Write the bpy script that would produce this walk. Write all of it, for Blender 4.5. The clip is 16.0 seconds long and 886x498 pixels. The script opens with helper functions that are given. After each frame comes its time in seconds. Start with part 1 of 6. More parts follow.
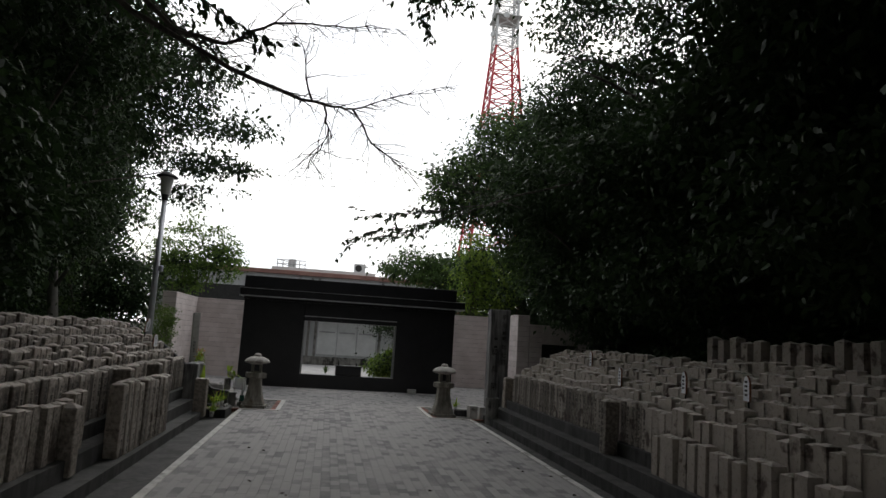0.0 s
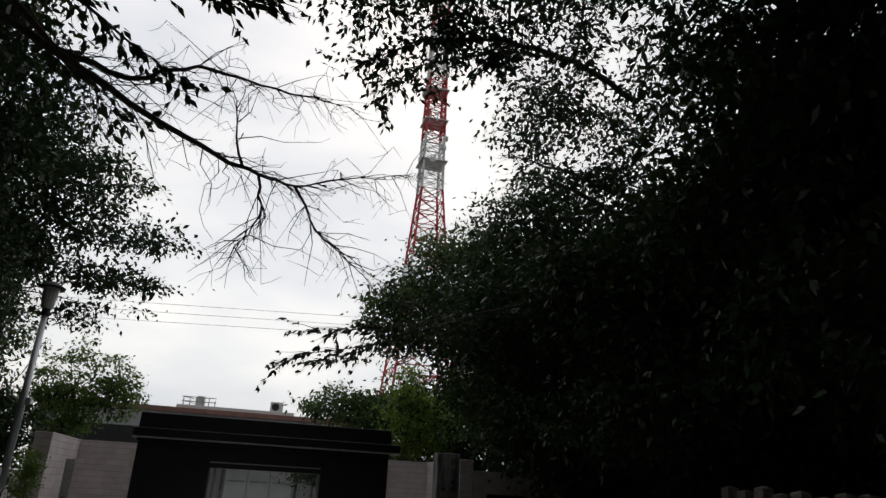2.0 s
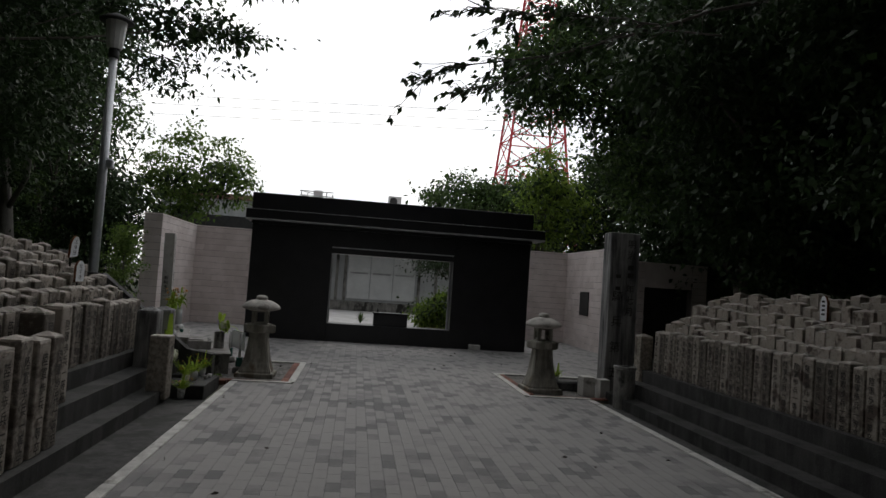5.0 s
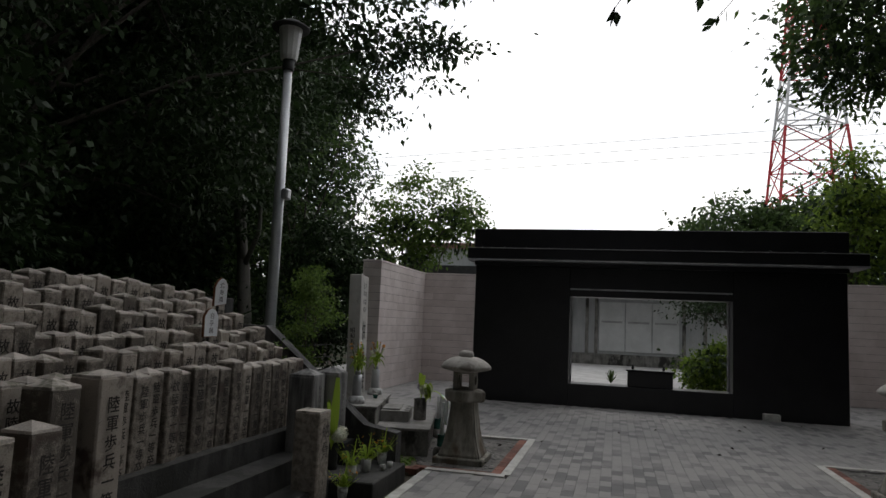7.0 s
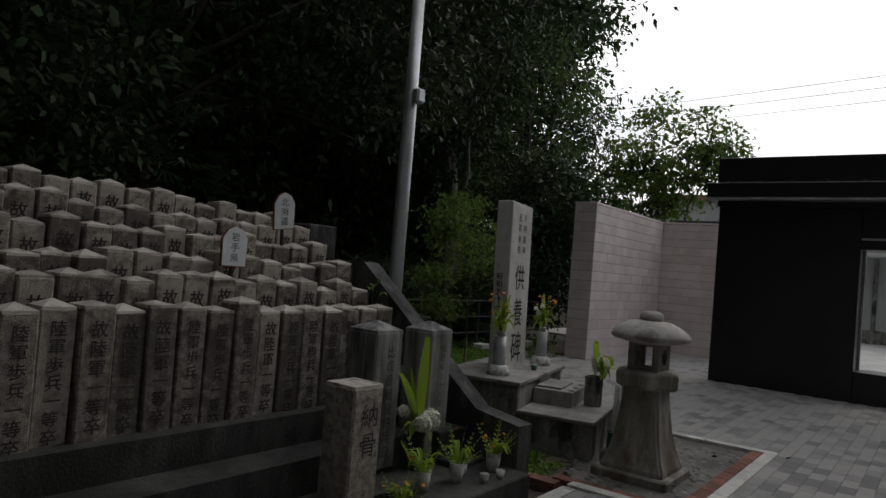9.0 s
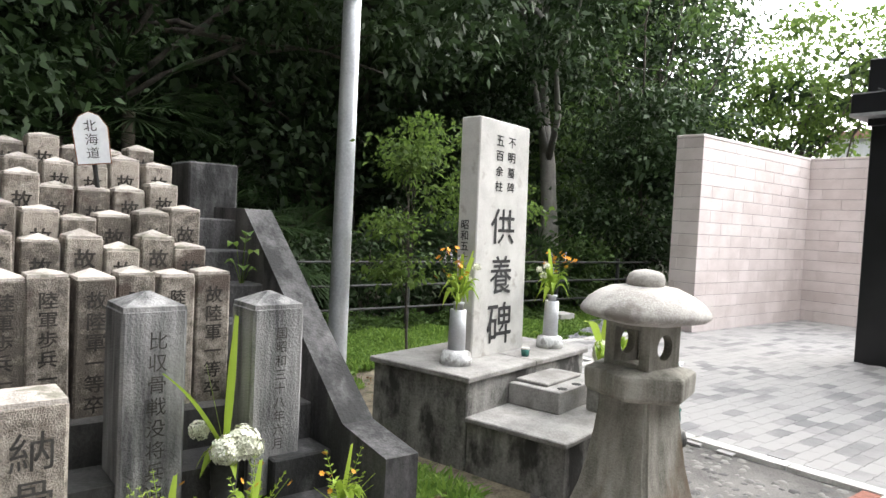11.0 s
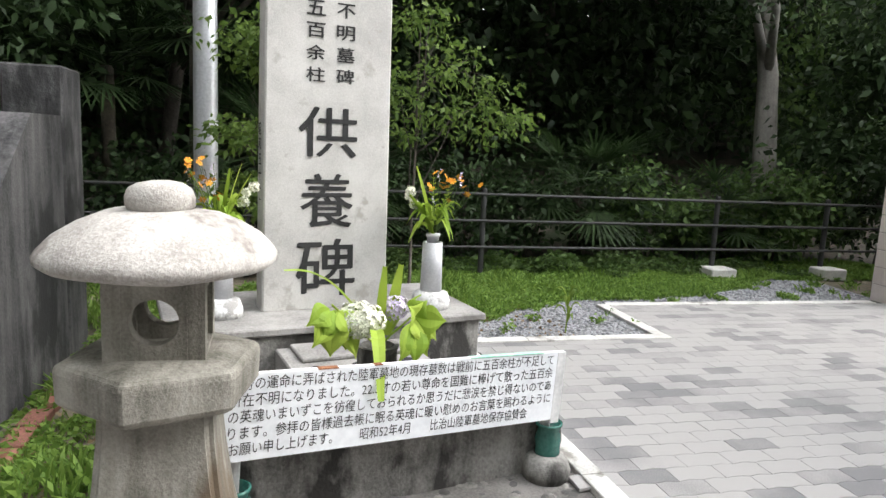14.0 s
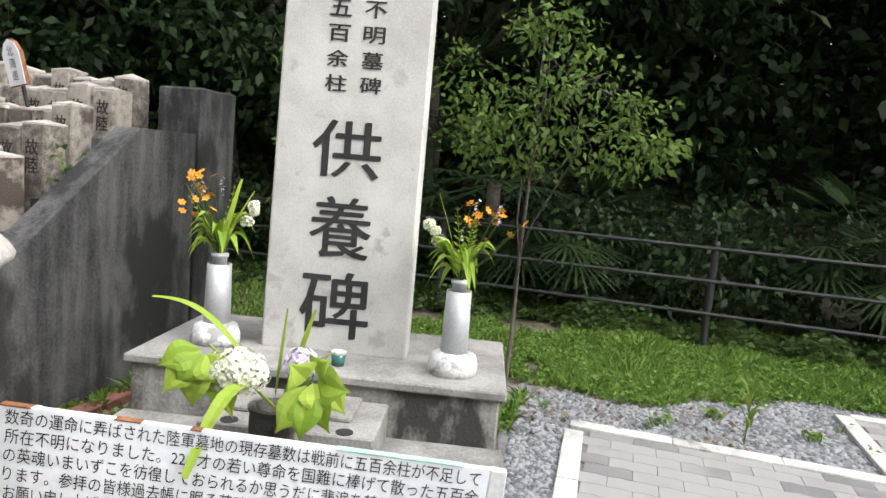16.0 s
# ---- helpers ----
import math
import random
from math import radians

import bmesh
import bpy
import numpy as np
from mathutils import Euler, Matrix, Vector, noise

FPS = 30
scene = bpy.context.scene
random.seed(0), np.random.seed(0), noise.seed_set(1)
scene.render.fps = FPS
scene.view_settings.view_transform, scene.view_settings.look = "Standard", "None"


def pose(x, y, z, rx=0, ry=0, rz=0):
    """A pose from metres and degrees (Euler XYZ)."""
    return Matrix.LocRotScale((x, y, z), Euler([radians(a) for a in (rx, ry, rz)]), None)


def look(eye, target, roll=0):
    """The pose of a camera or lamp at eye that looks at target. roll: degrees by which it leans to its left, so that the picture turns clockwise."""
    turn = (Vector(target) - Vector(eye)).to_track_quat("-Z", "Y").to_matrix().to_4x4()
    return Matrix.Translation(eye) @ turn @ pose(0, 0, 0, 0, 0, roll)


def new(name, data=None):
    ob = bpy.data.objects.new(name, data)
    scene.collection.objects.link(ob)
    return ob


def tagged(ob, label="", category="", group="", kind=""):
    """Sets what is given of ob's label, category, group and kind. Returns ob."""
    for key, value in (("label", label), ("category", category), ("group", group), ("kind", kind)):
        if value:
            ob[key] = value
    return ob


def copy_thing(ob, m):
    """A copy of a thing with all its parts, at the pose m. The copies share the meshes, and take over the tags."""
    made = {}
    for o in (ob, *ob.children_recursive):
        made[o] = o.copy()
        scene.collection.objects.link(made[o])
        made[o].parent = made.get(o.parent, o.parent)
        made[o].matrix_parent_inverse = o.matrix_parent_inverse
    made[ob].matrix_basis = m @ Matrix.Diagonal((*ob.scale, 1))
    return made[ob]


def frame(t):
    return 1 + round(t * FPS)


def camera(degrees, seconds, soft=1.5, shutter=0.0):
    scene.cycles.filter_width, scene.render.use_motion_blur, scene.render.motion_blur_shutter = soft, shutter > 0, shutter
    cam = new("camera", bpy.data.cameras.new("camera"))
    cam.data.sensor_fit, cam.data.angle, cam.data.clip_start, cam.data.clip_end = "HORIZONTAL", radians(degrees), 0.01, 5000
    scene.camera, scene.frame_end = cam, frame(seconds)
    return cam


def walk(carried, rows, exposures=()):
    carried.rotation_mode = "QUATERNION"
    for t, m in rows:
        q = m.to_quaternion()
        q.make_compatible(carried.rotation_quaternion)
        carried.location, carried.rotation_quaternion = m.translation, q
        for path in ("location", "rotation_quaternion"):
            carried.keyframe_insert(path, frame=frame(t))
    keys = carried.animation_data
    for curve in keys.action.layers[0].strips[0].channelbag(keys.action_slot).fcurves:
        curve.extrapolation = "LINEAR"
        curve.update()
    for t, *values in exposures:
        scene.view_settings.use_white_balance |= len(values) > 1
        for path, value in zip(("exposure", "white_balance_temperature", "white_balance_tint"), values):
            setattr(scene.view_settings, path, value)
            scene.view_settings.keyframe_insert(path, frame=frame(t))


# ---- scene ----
cam = camera(66.5, 16.0)

PATH = [
    (0, (0.723, 0.542, 1.773), (1.035, 2.499, 2.041), 3.6),
    (0.5, (0.642, 1.08, 1.834), (1.009, 3.001, 2.255), 3.0),
    (1, (0.658, 1.627, 1.859), (1.047, 3.509, 2.414), 2.4),
    (1.5, (0.641, 2.154, 1.844), (1.076, 3.995, 2.493), 2.8),
    (2, (0.641, 2.658, 1.825), (1.132, 4.474, 2.503), 3.2),
    (2.5, (0.614, 3.217, 1.79), (1.144, 5.018, 2.48), 3.6),
    (3, (0.598, 3.758, 1.765), (1.181, 5.579, 2.352), 3.0),
    (3.5, (0.495, 4.499, 1.6), (1.093, 6.373, 1.963), 3.1),
    (3.7, (0.429, 4.665, 1.58), (1.001, 6.559, 1.872), 3.6),
    (6, (0.679, 7.981, 1.542), (0.573, 9.976, 1.62), 2.3),
    (6.5, (0.711, 8.694, 1.51), (0.397, 10.665, 1.649), 2.0),
    (7, (0.786, 9.361, 1.527), (0.288, 11.286, 1.74), 2.6),
    (7.5, (0.863, 9.971, 1.505), (0.322, 11.88, 1.757), 3.5),
    (8, (0.879, 10.689, 1.474), (0.141, 12.524, 1.768), 5.5),
    (8.5, (0.93, 11.33, 1.44), (-0.019, 13.087, 1.55), 4.2),
    (8.7, (0.923, 11.603, 1.402), (-0.154, 13.286, 1.488), 4.5),
    (10.8, (0.848, 14.111, 1.438), (-0.608, 15.48, 1.363), 3.5),
    (11, (0.913, 14.359, 1.38), (-0.628, 15.631, 1.3), 2.9),
    (11.5, (0.96, 14.893, 1.336), (-0.647, 16.068, 1.14), 1.8),
    (12, (1.003, 15.402, 1.368), (-0.609, 16.56, 1.12), 1.2),
    (12.5, (1.032, 15.845, 1.36), (-0.683, 16.846, 1.119), -0.0),
    (13, (1.043, 16.388, 1.357), (-0.749, 17.239, 1.106), 0.4),
    (13.5, (1.051, 16.883, 1.358), (-0.806, 17.575, 1.088), 1.9),
    (14, (0.964, 17.33, 1.326), (-0.958, 17.796, 1.028), 2.7),
    (14.5, (0.846, 17.792, 1.345), (-1.122, 18.021, 1.074), 3.7),
    (15, (0.684, 18.127, 1.302), (-1.297, 17.931, 1.107), 3.9),
    (15.5, (0.474, 18.431, 1.312), (-1.459, 17.982, 1.064), 5.0),
    (16, (0.254, 18.703, 1.329), (-1.66, 18.173, 1.092), 5.1),
]
EXPOSURES = [(0, 0.05), (0.5, -0.2), (1.5, -0.55), (3.0, -0.9), (3.7, -0.9), (6, 0.2), (7.0, -0.2), (8.0, -0.6), (8.7, -0.55), (10.8, 2.55), (11.5, 2.5), (13.5, 2.4), (14.5, 2.25), (16, 2.3)]
walk(cam, [(t, look(eye, target, roll)) for t, eye, target, roll in PATH], EXPOSURES)

# ---- world and light: an overcast afternoon ----
world = bpy.data.worlds.new("overcast_sky")
scene.world = world
world.use_nodes = True
wn, wl = world.node_tree.nodes, world.node_tree.links
wn.clear()
sky = wn.new("ShaderNodeTexSky")
sky.sky_type = 'NISHITA'
sky.sun_disc = False
sky.sun_elevation, sky.sun_rotation = radians(40), radians(8)
sky.dust_density, sky.air_density = 3.0, 1.2
wtc = wn.new("ShaderNodeTexCoord")
wmap = wn.new("ShaderNodeMapping")
wmap.inputs["Scale"].default_value = (1.3, 1.3, 3.2)
wcl = wn.new("ShaderNodeTexNoise")
wcl.inputs["Scale"].default_value, wcl.inputs["Detail"].default_value = 2.2, 5.0
wcl.inputs["Roughness"].default_value = 0.5
wramp = wn.new("ShaderNodeValToRGB")
wramp.color_ramp.elements[0].position, wramp.color_ramp.elements[0].color = 0.34, (7.5, 7.9, 8.6, 1)
wramp.color_ramp.elements[1].position, wramp.color_ramp.elements[1].color = 0.62, (10.9, 10.8, 10.6, 1)
wmix = wn.new("ShaderNodeMixRGB")
wmix.inputs["Fac"].default_value = 0.9
wdot = wn.new("ShaderNodeVectorMath")
wdot.operation = 'DOT_PRODUCT'
wdot.inputs[1].default_value = Vector((0.12, 0.86, 0.5)).normalized()
wglow = wn.new("ShaderNodeMapRange")
wglow.interpolation_type = 'SMOOTHSTEP'
wglow.inputs["From Min"].default_value, wglow.inputs["From Max"].default_value = -0.1, 1.0
wglow.inputs["To Min"].default_value, wglow.inputs["To Max"].default_value = 0.78, 1.5
wveil = wn.new("ShaderNodeVectorMath")
wveil.operation = 'SCALE'
wbg = wn.new("ShaderNodeBackground")
wbg.inputs["Strength"].default_value = 0.1
wout = wn.new("ShaderNodeOutputWorld")
wl.new(wtc.outputs["Generated"], wmap.inputs["Vector"])
wl.new(wmap.outputs["Vector"], wcl.inputs["Vector"])
wl.new(wcl.outputs["Fac"], wramp.inputs["Fac"])
wl.new(sky.outputs["Color"], wmix.inputs["Color1"])
wl.new(wramp.outputs["Color"], wmix.inputs["Color2"])
wl.new(wtc.outputs["Generated"], wdot.inputs[0])
wl.new(wdot.outputs["Value"], wglow.inputs["Value"])
wl.new(wmix.outputs["Color"], wveil.inputs[0])
wl.new(wglow.outputs["Result"], wveil.inputs["Scale"])
wl.new(wveil.outputs["Vector"], wbg.inputs["Color"])
wl.new(wbg.outputs["Background"], wout.inputs["Surface"])
sun = new("sun", bpy.data.lights.new("sun", 'SUN'))
sun.data.energy, sun.data.angle, sun.data.color = 0.5, radians(25), (1.0, 0.97, 0.92)
sun.matrix_world = look((2.6, 32.5, 16), (0, 14, 0))


# ---- materials ----
def surface(name, dark, light, rough=0.8, scale=6.0, fine=60.0, bump=0.3, metal=0.0, streak=0.0, vary=0.0, island=0.0,
            stain=None, stain_scale=1.5, stain_cut=0.55, spec=0.5):
    """A weathered surface: two scales of grain, optional streaks, stains and piece-to-piece variation."""
    m = bpy.data.materials.new(name)
    m.use_nodes = True
    n, l = m.node_tree.nodes, m.node_tree.links
    p = n["Principled BSDF"]
    p.inputs["Roughness"].default_value, p.inputs["Metallic"].default_value = rough, metal
    p.inputs["Specular IOR Level"].default_value = spec
    geo = n.new("ShaderNodeNewGeometry")

    def grain(s, detail, stretch=None):
        t = n.new("ShaderNodeTexNoise")
        t.inputs["Scale"].default_value, t.inputs["Detail"].default_value = s, detail
        t.inputs["Roughness"].default_value = 0.6
        if stretch:
            mp = n.new("ShaderNodeMapping")
            mp.inputs["Scale"].default_value = stretch
            l.new(geo.outputs["Position"], mp.inputs["Vector"])
            l.new(mp.outputs["Vector"], t.inputs["Vector"])
        else:
            l.new(geo.outputs["Position"], t.inputs["Vector"])
        return t

    def math_node(op, a, b):
        q = n.new("ShaderNodeMath")
        q.operation = op
        for i, v in enumerate((a, b)):
            if isinstance(v, (int, float)):
                q.inputs[i].default_value = v
            else:
                l.new(v, q.inputs[i])
        return q.outputs[0]

    big, small = grain(scale, 4), grain(fine, 3)
    f = math_node('ADD', math_node('MULTIPLY', big.outputs["Fac"], 0.6), math_node('MULTIPLY', small.outputs["Fac"], 0.4))
    if streak:
        st = grain(5.0, 4, (2.2, 2.2, 0.22))
        f = math_node('ADD', math_node('MULTIPLY', f, 1 - streak), math_node('MULTIPLY', st.outputs["Fac"], streak))
    if vary:
        info = n.new("ShaderNodeObjectInfo")
        f = math_node('ADD', f, math_node('MULTIPLY', math_node('SUBTRACT', info.outputs["Random"], 0.5), vary))
    if island:
        f = math_node('ADD', f, math_node('MULTIPLY', math_node('SUBTRACT', geo.outputs["Random Per Island"], 0.5), island))
    ramp = n.new("ShaderNodeValToRGB")
    ramp.color_ramp.elements[0].position, ramp.color_ramp.elements[0].color = 0.39, (*dark, 1)
    ramp.color_ramp.elements[1].position, ramp.color_ramp.elements[1].color = 0.61, (*light, 1)
    l.new(f, ramp.inputs["Fac"])
    colour = ramp.outputs["Color"]
    if stain:
        sg = grain(stain_scale, 6, (1, 1, 0.5) if streak else None)
        sr = n.new("ShaderNodeValToRGB")
        sr.color_ramp.elements[0].position, sr.color_ramp.elements[1].position = stain_cut, stain_cut + 0.08
        l.new(sg.outputs["Fac"], sr.inputs["Fac"])
        mx = n.new("ShaderNodeMixRGB")
        mx.inputs["Color2"].default_value = (*stain, 1)
        l.new(sr.outputs["Color"], mx.inputs["Fac"])
        l.new(colour, mx.inputs["Color1"])
        colour = mx.outputs["Color"]
    l.new(colour, p.inputs["Base Color"])
    if bump:
        b = n.new("ShaderNodeBump")
        b.inputs["Strength"].default_value, b.inputs["Distance"].default_value = bump, 0.01
        l.new(small.outputs["Fac"], b.inputs["Height"])
        l.new(b.outputs["Normal"], p.inputs["Normal"])
    return m


def leaf_material(name, dark, light, through_light=0.35):
    m = bpy.data.materials.new(name)
    m.use_nodes = True
    n, l = m.node_tree.nodes, m.node_tree.links
    p = n["Principled BSDF"]
    p.inputs["Roughness"].default_value = 0.55
    p.inputs["Specular IOR Level"].default_value = 0.25
    geo = n.new("ShaderNodeNewGeometry")
    big = n.new("ShaderNodeTexNoise")
    big.inputs["Scale"].default_value = 0.6
    l.new(geo.outputs["Position"], big.inputs["Vector"])
    ad = n.new("ShaderNodeMath")
    ad.operation = 'MULTIPLY_ADD'
    ad.inputs[1].default_value, ad.inputs[2].default_value = 0.6, 0.0
    l.new(geo.outputs["Random Per Island"], ad.inputs[0])
    ad2 = n.new("ShaderNodeMath")
    ad2.operation = 'MULTIPLY_ADD'
    ad2.inputs[1].default_value = 0.5
    l.new(big.outputs["Fac"], ad2.inputs[0])
    l.new(ad.outputs[0], ad2.inputs[2])
    ramp = n.new("ShaderNodeValToRGB")
    ramp.color_ramp.elements[0].position, ramp.color_ramp.elements[0].color = 0.15, (*dark, 1)
    ramp.color_ramp.elements[1].position, ramp.color_ramp.elements[1].color = 0.85, (*light, 1)
    l.new(ad2.outputs[0], ramp.inputs["Fac"])
    l.new(ramp.outputs["Color"], p.inputs["Base Color"])
    tr = n.new("ShaderNodeBsdfTranslucent")
    l.new(ramp.outputs["Color"], tr.inputs["Color"])
    mx = n.new("ShaderNodeMixShader")
    mx.inputs["Fac"].default_value = through_light
    l.new(p.outputs["BSDF"], mx.inputs[1])
    l.new(tr.outputs["BSDF"], mx.inputs[2])
    l.new(mx.outputs["Shader"], n["Material Output"].inputs["Surface"])
    return m


PAVER = surface("concrete_paver", (0.15, 0.147, 0.15), (0.295, 0.284, 0.277), 0.85, 1.5, 160, 0.2, vary=0.42, island=0.42)
PAVER_BED = surface("sand_joint", (0.13, 0.125, 0.12), (0.2, 0.19, 0.18), 0.95, 8, 80, 0.3)
KERB = surface("pale_kerb_concrete", (0.38, 0.37, 0.35), (0.62, 0.61, 0.58), 0.85, 5, 70, 0.3, stain=(0.2, 0.19, 0.17), stain_scale=3, stain_cut=0.58)
RED_BRICK = surface("red_brick", (0.12, 0.05, 0.035), (0.26, 0.11, 0.08), 0.9, 10, 80, 0.4, vary=0.3)
CONCRETE = surface("weathered_concrete", (0.09, 0.086, 0.08), (0.33, 0.32, 0.3), 0.9, 4, 70, 0.4, streak=0.35, stain=(0.04, 0.038, 0.035), stain_scale=3.2, stain_cut=0.52)
SLAB = surface("grey_stone_slab", (0.16, 0.152, 0.146), (0.32, 0.307, 0.293), 0.75, 5, 90, 0.25, stain=(0.15, 0.14, 0.13), stain_scale=2.2, stain_cut=0.55)
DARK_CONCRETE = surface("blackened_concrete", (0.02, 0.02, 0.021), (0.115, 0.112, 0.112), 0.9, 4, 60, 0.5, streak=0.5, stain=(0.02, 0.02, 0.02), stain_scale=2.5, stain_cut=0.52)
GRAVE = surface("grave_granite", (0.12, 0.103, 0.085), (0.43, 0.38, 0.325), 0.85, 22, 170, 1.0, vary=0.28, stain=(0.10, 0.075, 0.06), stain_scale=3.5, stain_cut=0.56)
# Darker than DARK_CONCRETE; used for terrace steps, gutters and the ledge.
TERRACE = surface("near_black_concrete", (0.012, 0.012, 0.012), (0.062, 0.06, 0.057), 0.85, 4, 60, 0.5, streak=0.4, stain=(0.014, 0.015, 0.012), stain_scale=2.5, stain_cut=0.52)
# Caps are paler than GRAVE: light from above put into the colour.
GRAVE_TOP = surface("top_lit_granite", (0.3, 0.27, 0.24), (0.56, 0.51, 0.46), 0.85, 9, 110, 0.6, vary=0.2, stain=(0.2, 0.19, 0.15), stain_scale=6, stain_cut=0.55)
LANTERN = surface("lantern_granite", (0.3, 0.28, 0.255), (0.545, 0.52, 0.485), 0.9, 6, 120, 0.4, stain=(0.2, 0.18, 0.16), stain_scale=3, stain_cut=0.58)
LANTERN_SHAFT = surface("stained_lantern_granite", (0.115, 0.108, 0.088), (0.345, 0.328, 0.288), 0.9, 5, 110, 0.4, streak=0.5, stain=(0.12, 0.09, 0.06), stain_scale=1.6, stain_cut=0.55)
STELE = surface("pale_stele_granite", (0.39, 0.38, 0.357), (0.55, 0.538, 0.51), 0.8, 4, 150, 0.15, stain=(0.36, 0.34, 0.31), stain_scale=9, stain_cut=0.6)
SOFT_INK = surface("weathered_carving", (0.018, 0.016, 0.014), (0.06, 0.052, 0.045), 0.95, 20, 80, 0.0)
ENGRAVED = surface("dark_engraving", (0.012, 0.012, 0.012), (0.03, 0.03, 0.03), 0.9, 8, 80, 0.0)
FADED_INK = surface("worn_engraving", (0.022, 0.02, 0.018), (0.06, 0.055, 0.05), 0.95, 8, 80, 0.0)
BLACK_GRANITE = surface("black_polished_granite", (0.006, 0.006, 0.007), (0.014, 0.0135, 0.016), 0.3, 2, 140, 0.03, spec=0.4)
STEEL_TRIM = surface("dull_steel_trim", (0.3, 0.3, 0.31), (0.5, 0.5, 0.51), 0.45, 5, 60, 0.1, metal=0.6)
WALL_TILE = surface("pink_granite_tile", (0.52, 0.452, 0.43), (0.66, 0.59, 0.57), 0.7, 2.5, 160, 0.15, vary=0.14)
WALL_CORE = surface("wall_mortar", (0.11, 0.095, 0.088), (0.19, 0.165, 0.155), 0.9, 5, 80, 0.2)
SOIL = surface("forest_soil", (0.03, 0.026, 0.02), (0.085, 0.07, 0.05), 1.0, 1.2, 30, 0.8, stain=(0.035, 0.05, 0.02), stain_scale=0.8, stain_cut=0.5)
DIRT = surface("mossy_dirt", (0.07, 0.058, 0.04), (0.2, 0.17, 0.12), 1.0, 9, 70, 1.0, stain=(0.05, 0.058, 0.025), stain_scale=6.5, stain_cut=0.6)
GRAVEL_BED = surface("gravel_ground", (0.10, 0.10, 0.10), (0.28, 0.28, 0.285), 0.95, 6, 90, 0.9)
PEBBLE = surface("river_pebble", (0.06, 0.058, 0.055), (0.19, 0.18, 0.165), 0.7, 9, 90, 0.2, island=0.6)
GRAVEL = surface("crushed_stone", (0.12, 0.122, 0.13), (0.29, 0.293, 0.305), 0.9, 9, 90, 0.2, island=0.6)
MORTAR_BED = surface("pebble_mortar", (0.075, 0.07, 0.066), (0.17, 0.16, 0.15), 0.95, 3, 90, 0.3)
GALVANISED = surface("galvanised_steel", (0.42, 0.43, 0.45), (0.62, 0.63, 0.65), 0.42, 2, 60, 0.05, metal=0.75)
DARK_METAL = surface("dark_painted_metal", (0.012, 0.012, 0.012), (0.03, 0.03, 0.03), 0.6, 6, 60, 0.1)
BARK = surface("tree_bark", (0.035, 0.03, 0.025), (0.11, 0.095, 0.08), 0.95, 7, 40, 1.0, streak=0.4)
PALE_BARK = surface("pale_bark", (0.13, 0.122, 0.11), (0.27, 0.255, 0.23), 0.9, 6, 40, 0.6, streak=0.4)
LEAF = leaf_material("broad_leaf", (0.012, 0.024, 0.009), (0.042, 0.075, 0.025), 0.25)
LEAF_BRIGHT = leaf_material("young_leaf", (0.08, 0.14, 0.025), (0.22, 0.31, 0.05), 0.58)
LEAF_MID = leaf_material("mid_leaf", (0.035, 0.07, 0.018), (0.10, 0.16, 0.045), 0.4)
LEAF_FRESH = leaf_material("fresh_leaf", (0.05, 0.095, 0.02), (0.15, 0.225, 0.05), 0.5)
GRASS = leaf_material("lawn_grass", (0.07, 0.145, 0.025), (0.215, 0.33, 0.07), 0.45)
LITTER = leaf_material("dry_leaf", (0.10, 0.06, 0.03), (0.28, 0.2, 0.12), 0.2)
CUT_LEAF = leaf_material("cut_flower_leaf", (0.17, 0.29, 0.025), (0.4, 0.52, 0.08), 0.35)
PETAL_WHITE = surface("white_petal", (0.55, 0.56, 0.42), (0.8, 0.8, 0.68), 0.7, 30, 90, 0.2, island=0.4)
PETAL_ORANGE = surface("orange_petal", (0.6, 0.24, 0.01), (0.78, 0.42, 0.02), 0.7, 30, 90, 0.1, island=0.5)
PETAL_LILAC = surface("lilac_petal", (0.45, 0.38, 0.55), (0.68, 0.6, 0.76), 0.7, 30, 90, 0.1, island=0.4)
VASE_METAL = surface("brushed_vase_metal", (0.42, 0.425, 0.44), (0.56, 0.565, 0.58), 0.5, 6, 100, 0.05, metal=0.35)
VASE_FOOT = surface("splashed_cement", (0.45, 0.45, 0.45), (0.72, 0.72, 0.71), 0.85, 20, 90, 0.4, stain=(0.3, 0.29, 0.28), stain_scale=14, stain_cut=0.5)
GREEN_GLASS = surface("green_bottle_glass", (0.02, 0.09, 0.075), (0.05, 0.17, 0.14), 0.15, 4, 60, 0.0)
WHITE_BOARD = surface("white_enamel_board", (0.72, 0.74, 0.77), (0.84, 0.86, 0.88), 0.5, 3, 40, 0.05, stain=(0.6, 0.61, 0.62), stain_scale=5, stain_cut=0.66)
PANEL_WHITE = surface("worn_white_paint", (0.5, 0.5, 0.5), (0.68, 0.68, 0.67), 0.6, 8, 60, 0.1)
RUST = surface("rusty_edge", (0.14, 0.05, 0.02), (0.3, 0.13, 0.06), 0.9, 20, 90, 0.3)
GREEN_PAINT = surface("flaking_mint_paint", (0.25, 0.5, 0.4), (0.45, 0.7, 0.58), 0.8, 20, 90, 0.2)
ROAD = surface("pale_concrete_road", (0.36, 0.35, 0.34), (0.52, 0.51, 0.5), 0.9, 1.5, 50, 0.2)
FACADE = surface("grey_facade", (0.36, 0.37, 0.38), (0.5, 0.51, 0.52), 0.8, 1.5, 40, 0.1, streak=0.4)
PANEL = surface("pale_metal_panel", (0.55, 0.56, 0.56), (0.68, 0.69, 0.69), 0.6, 1.5, 40, 0.05)
ROOF = surface("reddish_roof", (0.2, 0.10, 0.085), (0.32, 0.18, 0.15), 0.8, 2, 40, 0.2)
